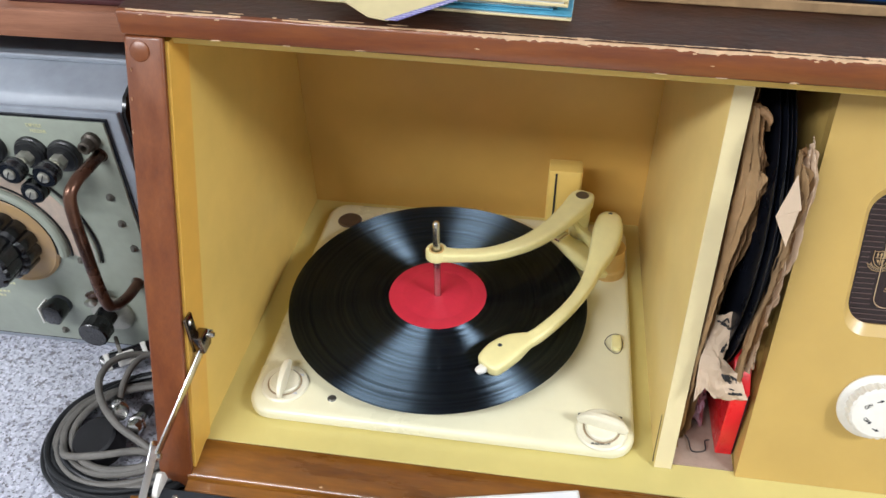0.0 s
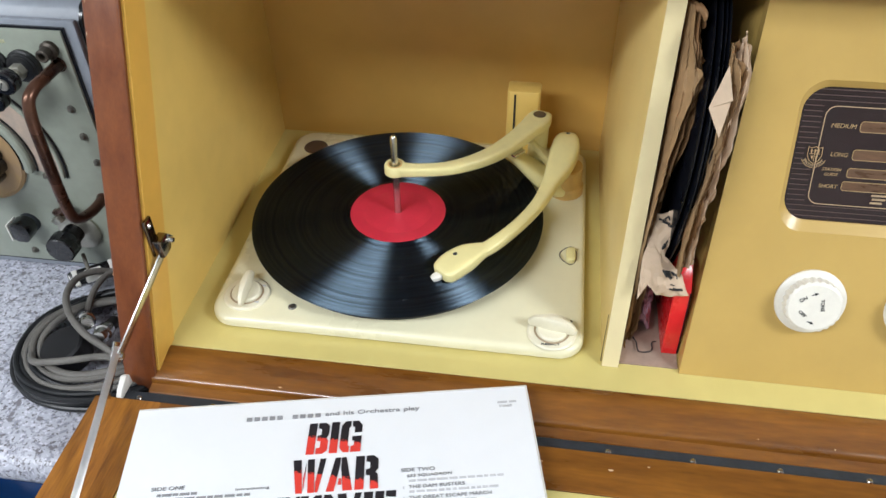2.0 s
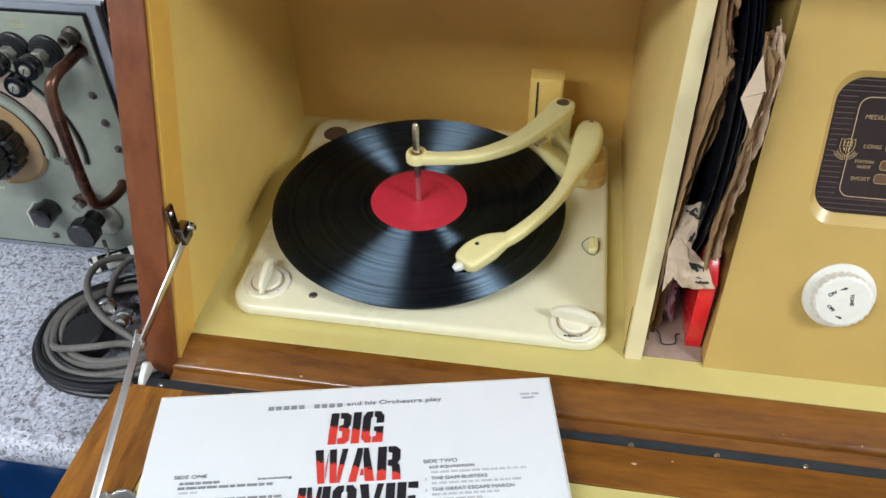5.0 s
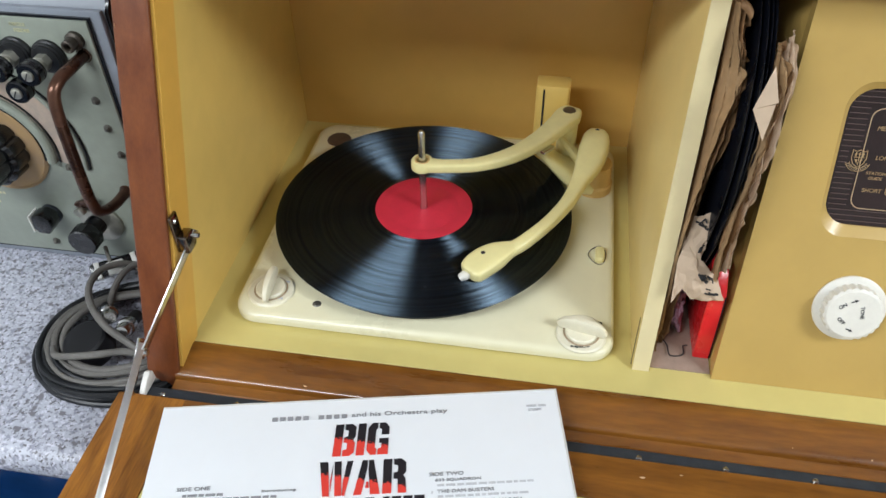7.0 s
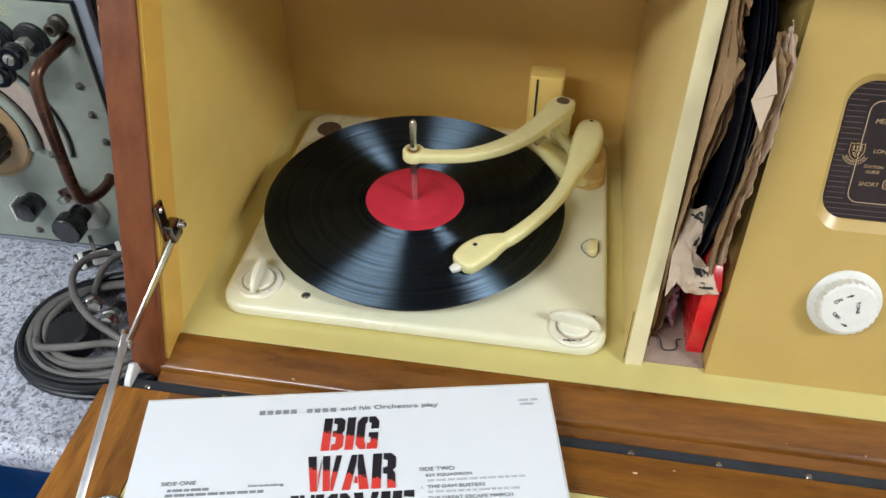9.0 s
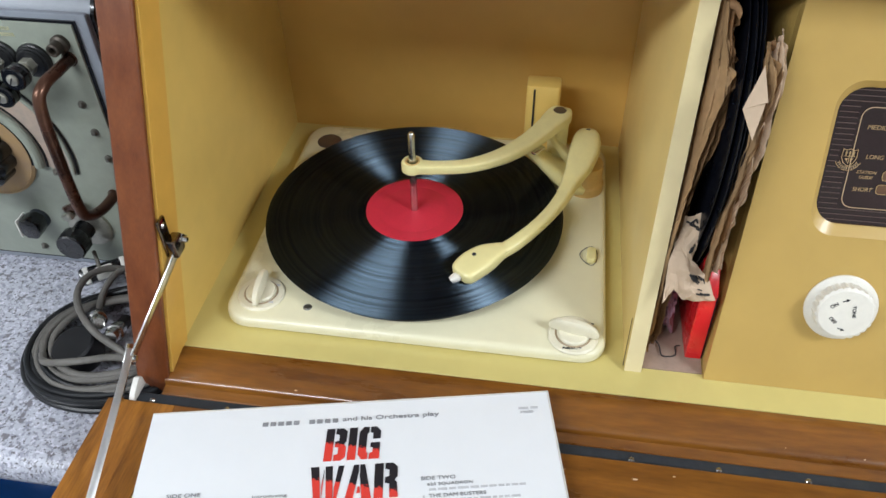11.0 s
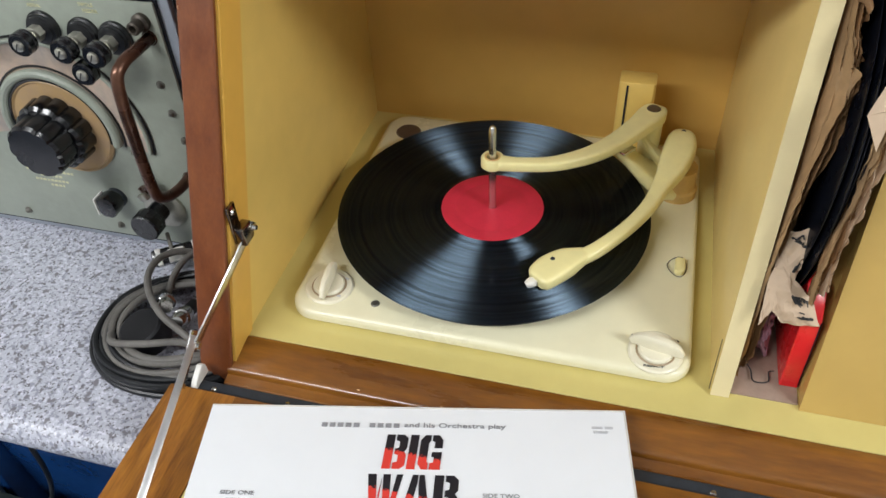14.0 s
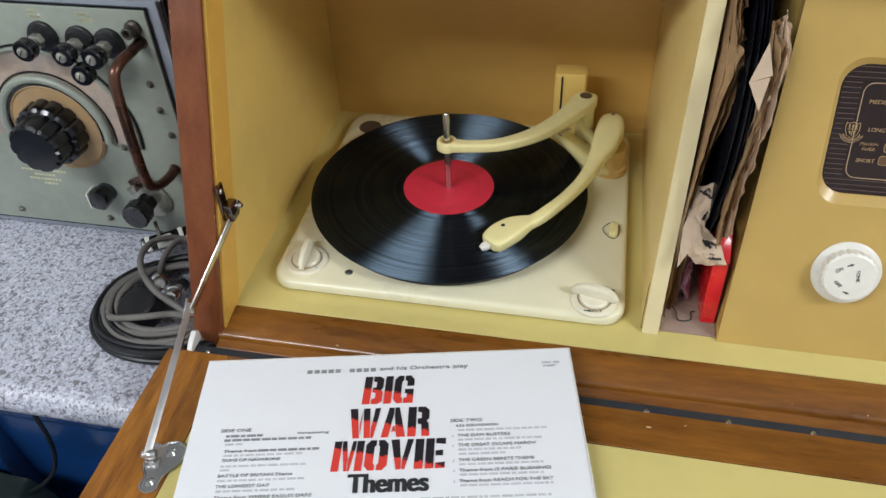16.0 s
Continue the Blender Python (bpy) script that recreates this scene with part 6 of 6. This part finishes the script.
part("plug_body", moved(box(-0.024, 0.028, -0.0085, 0.0085, -0.010, 0.006, 0.003, 2), PM), M["bakelite"], plug, "black plug body")
part("plug_insert", moved(box(-0.008, 0.009, -0.0088, 0.005, 0.0035, 0.0085, 0.0015, 2), PM), M["white_plug"], plug, "white plastic insert")
for dx in (-0.0195, 0.0165):
    part("plug_insert", moved(box(dx, dx + 0.0055, -0.0088, 0.0086, -0.002, 0.0066, 0.001, 1), PM), M["white_plug"], plug)
part("earth_pin", moved(box(-0.005, -0.001, 0.004, 0.022, 0.006, 0.0090, 0.001, 1), PM), M["dullnut"], plug, "dull metal pin")
jack = empty("round_black_connector", (-0.28, -0.188, BENCH), "round black connector lying inside the coiled cable", "connector")
part("connector_body", lathe([(0, 0.033), (0.0185, 0.033), (0.0208, 0.031), (0.0212, 0.012), (0.0190, 0.008), (0, 0.008)], pose(-0.281, -0.187, BENCH + 0.001, 10, -8, 0), 36), M["black"], jack)
for nm, x, y, rz in (("metal_connector", -0.2755, -0.162, 40), ("metal_connector", -0.2520, -0.175, 15)):
    j = empty(nm, (x, y, BENCH), "bright metal cable connector with a knurled ring", "connector", "metal connectors")
    m = pose(x, y, BENCH + 0.033, 62, 0, rz)
    part("shell", lathe([(0, 0.013), (0.0055, 0.013), (0.0070, 0.010), (0.0070, 0.002), (0.0085, 0.001), (0.0085, -0.007), (0.0070, -0.008), (0.0070, -0.013), (0, -0.013)], m, 28), M["steel"], j)
    part("sleeve", lathe([(0.0062, -0.015), (0.0062, -0.034), (0, -0.034)], m, 20), M["black"], j)
thing("cable_tag", prism(round_rect(-0.2240, -0.239, 0.014, 0.010, 0.002, 3), "z", BENCH + 0.006, BENCH + 0.012, 0.001, 1), M["manila"], (-0.224, -0.239, BENCH), "small yellowed paper cable tag", "tag")

# ---- shelf over the receiver ----
shelf = empty("wooden_shelf", (-0.7, 0.2, 0.2945), "brown wood-grain shelf board above the receiver", "shelf")
part("board", box(-1.2, -0.2275, 0.0032, 0.42, 0.2945, 0.3188, 0.0008, 1), M["shelfwood"], shelf)
part("edge_band", box(-1.2, -0.2275, 0.0, 0.0030, 0.2945, 0.319, 0.0008, 2), M["shelfwood"], shelf)
dr = empty("dark_red_case", (-0.35, 0.12, 0.319), "dark red lacquered case on the shelf", "case")
part("case_body", box(-0.372, -0.232, 0.018, 0.22, 0.3192, 0.40, 0.004, 2), M["darkred"], dr)
part("case_base", box(-0.374, -0.230, 0.016, 0.222, 0.3191, 0.324, 0.0015, 2), M["darkred"], dr)

# ---- things on the cabinet's top ----
TZ = 0.3605
SAG[0] = 0.0186


def flat_sleeve(x, y, z, w, h, t, rz, material, label, edge=None):
    ob = empty("record_sleeve", (x, y, z), label, "record sleeve", "sleeves on the cabinet")
    m = pose(x, y, z, 0, 0, rz)
    part("cover", moved(box(0, w, 0, h, t * 0.62, t, 0.0006, 1), m), material, ob)
    part("cover", moved(box(0, w, 0.0, h, 0.0, t * 0.38, 0.0006, 1), m), edge or material, ob)
    part("inner_sheet", moved(box(0.003, w - 0.003, 0.001, h, t * 0.38, t * 0.62), m), M["cardedge"], ob)
    return ob


flat_sleeve(-0.193, -0.041, TZ, 0.300, 0.225, 0.0045, -2, M["bluecard"], "blue-edged record sleeve lying on the cabinet", M["manila"])
flat_sleeve(-0.168, -0.0415, TZ + 0.0047, 0.262, 0.215, 0.004, -1, M["card"], "pale record sleeve in a stack on the cabinet", M["bluecard"])
flat_sleeve(-0.176, -0.0400, TZ + 0.0089, 0.280, 0.215, 0.006, -2, M["manila"], "yellowed record sleeve in a stack on the cabinet")
env = empty("paper_envelope", (-0.03, -0.03, TZ + 0.015), "yellowed paper sleeve with a violet striped band", "paper sleeve", "sleeves on the cabinet")
EM = Matrix.Translation((-0.072, -0.036, TZ + 0.0155)) @ pose(0, 0, 0, 4, 0, 0)
part("sheet", moved(prism([(0.0, 0.19), (-0.002, 0.002), (0.028, -0.040), (0.046, -0.0565), (0.060, -0.0600), (0.099, -0.026), (0.150, 0.004), (0.150, 0.19)], "z", 0.0, 0.0008), EM), M["manila"], env)
part("band", moved(prism([(0.0585, -0.0600), (0.0665, -0.0602), (0.104, -0.0235), (0.0975, -0.0245)], "z", 0.0007, 0.0012), EM), M["violet"], env, "violet striped band")
for k in range(14):
    s = k / 14
    x, y = 0.0600 + 0.039 * s, -0.0597 + 0.0345 * s
    part("stripe", moved(box(x, x + 0.0055, y - 0.0004, y + 0.0004, 0.0011, 0.0014), EM), M["lilac"], env)
tray = empty("picture_cover", (0.28, 0.05, TZ), "flat yellowed cover with a blue-rimmed picture on the cabinet", "record sleeve")
part("cover", box(0.136, 0.420, -0.008, 0.21, TZ, TZ + 0.008, 0.001, 1), M["kraft2"], tray)
part("picture", box(0.136, 0.420, -0.0065, 0.21, TZ + 0.0080, TZ + 0.0100), M["vinyl_edge"], tray)
part("picture_rim", tube([(0.15 + 0.30 * k / 10, 0.016 - 0.020 * math.sin(math.pi * k / 10), TZ + 0.0112) for k in range(11)], 0.0016, 8, steps=3), M["bluetray"], tray, "curved blue rim")

SAG[0] = 0.0

# ---- under the worktop ----
crate = empty("blue_plastic_crate", (-0.55, -0.05, -0.93), "deep blue glossy plastic crate under the worktop", "crate")
part("crate_wall", prism([(-0.200, -0.93), (-0.245, -0.10), (-0.225, -0.10), (-0.18, -0.93)], "x", -1.0, -0.15, 0.004, 2), M["bluetray"], crate)
part("crate_rim", box(-1.01, -0.14, -0.262, -0.215, -0.135, -0.100, 0.006, 3), M["bluetray"], crate)
part("crate_rib", box(-0.52, -0.50, -0.262, -0.22, -0.60, -0.135, 0.006, 2), M["bluetray"], crate)
cabl = thing("hanging_cable", tube([(-0.380, -0.278, -0.066), (-0.378, -0.284, -0.085), (-0.373, -0.288, -0.112), (-0.376, -0.290, -0.142), (-0.392, -0.290, -0.180), (-0.420, -0.289, -0.216), (-0.462, -0.287, -0.262), (-0.50, -0.285, -0.36)], 0.0024, 8), M["cable_black"], (-0.35, -0.28, -0.5), "thin black cable hanging below the worktop", "cable")
bx = empty("dark_equipment_box", (-0.55, -0.42, -0.93), "dark equipment box with a pale strip standing on the floor", "equipment box")
part("box_body", prism([(-0.66, -0.93), (-0.66, -0.215), (-0.455, -0.235), (-0.432, -0.262), (-0.428, -0.93)], "y", -0.335, -0.275, 0.004, 2), M["darkbox"], bx)
part("box_strip", box(-0.66, -0.424, -0.375, -0.3352, -0.306, -0.290, 0.003, 2), M["greybox"], bx)
part("box_front", box(-0.655, -0.430, -0.372, -0.3352, -0.93, -0.3062, 0.003, 2), M["darkbox"], bx)

# ---- ceiling light fittings ----
for lx, ly, sx, sy, watts in LAMPS:
    fit_ = empty("ceiling_light", (lx, ly, 1.6), "flat fluorescent ceiling light with white frame", "ceiling light", "ceiling lights")
    for q in ((-sx / 2 - 0.03, sx / 2 + 0.03, -sy / 2 - 0.03, -sy / 2 - 0.005), (-sx / 2 - 0.03, sx / 2 + 0.03, sy / 2 + 0.005, sy / 2 + 0.03), (-sx / 2 - 0.03, -sx / 2 - 0.005, -sy / 2 - 0.005, sy / 2 + 0.005), (sx / 2 + 0.005, sx / 2 + 0.03, -sy / 2 - 0.005, sy / 2 + 0.005)):
        part("frame", box(lx + q[0], lx + q[1], ly + q[2], ly + q[3], 1.57, 1.5998), M["ceil"], fit_)
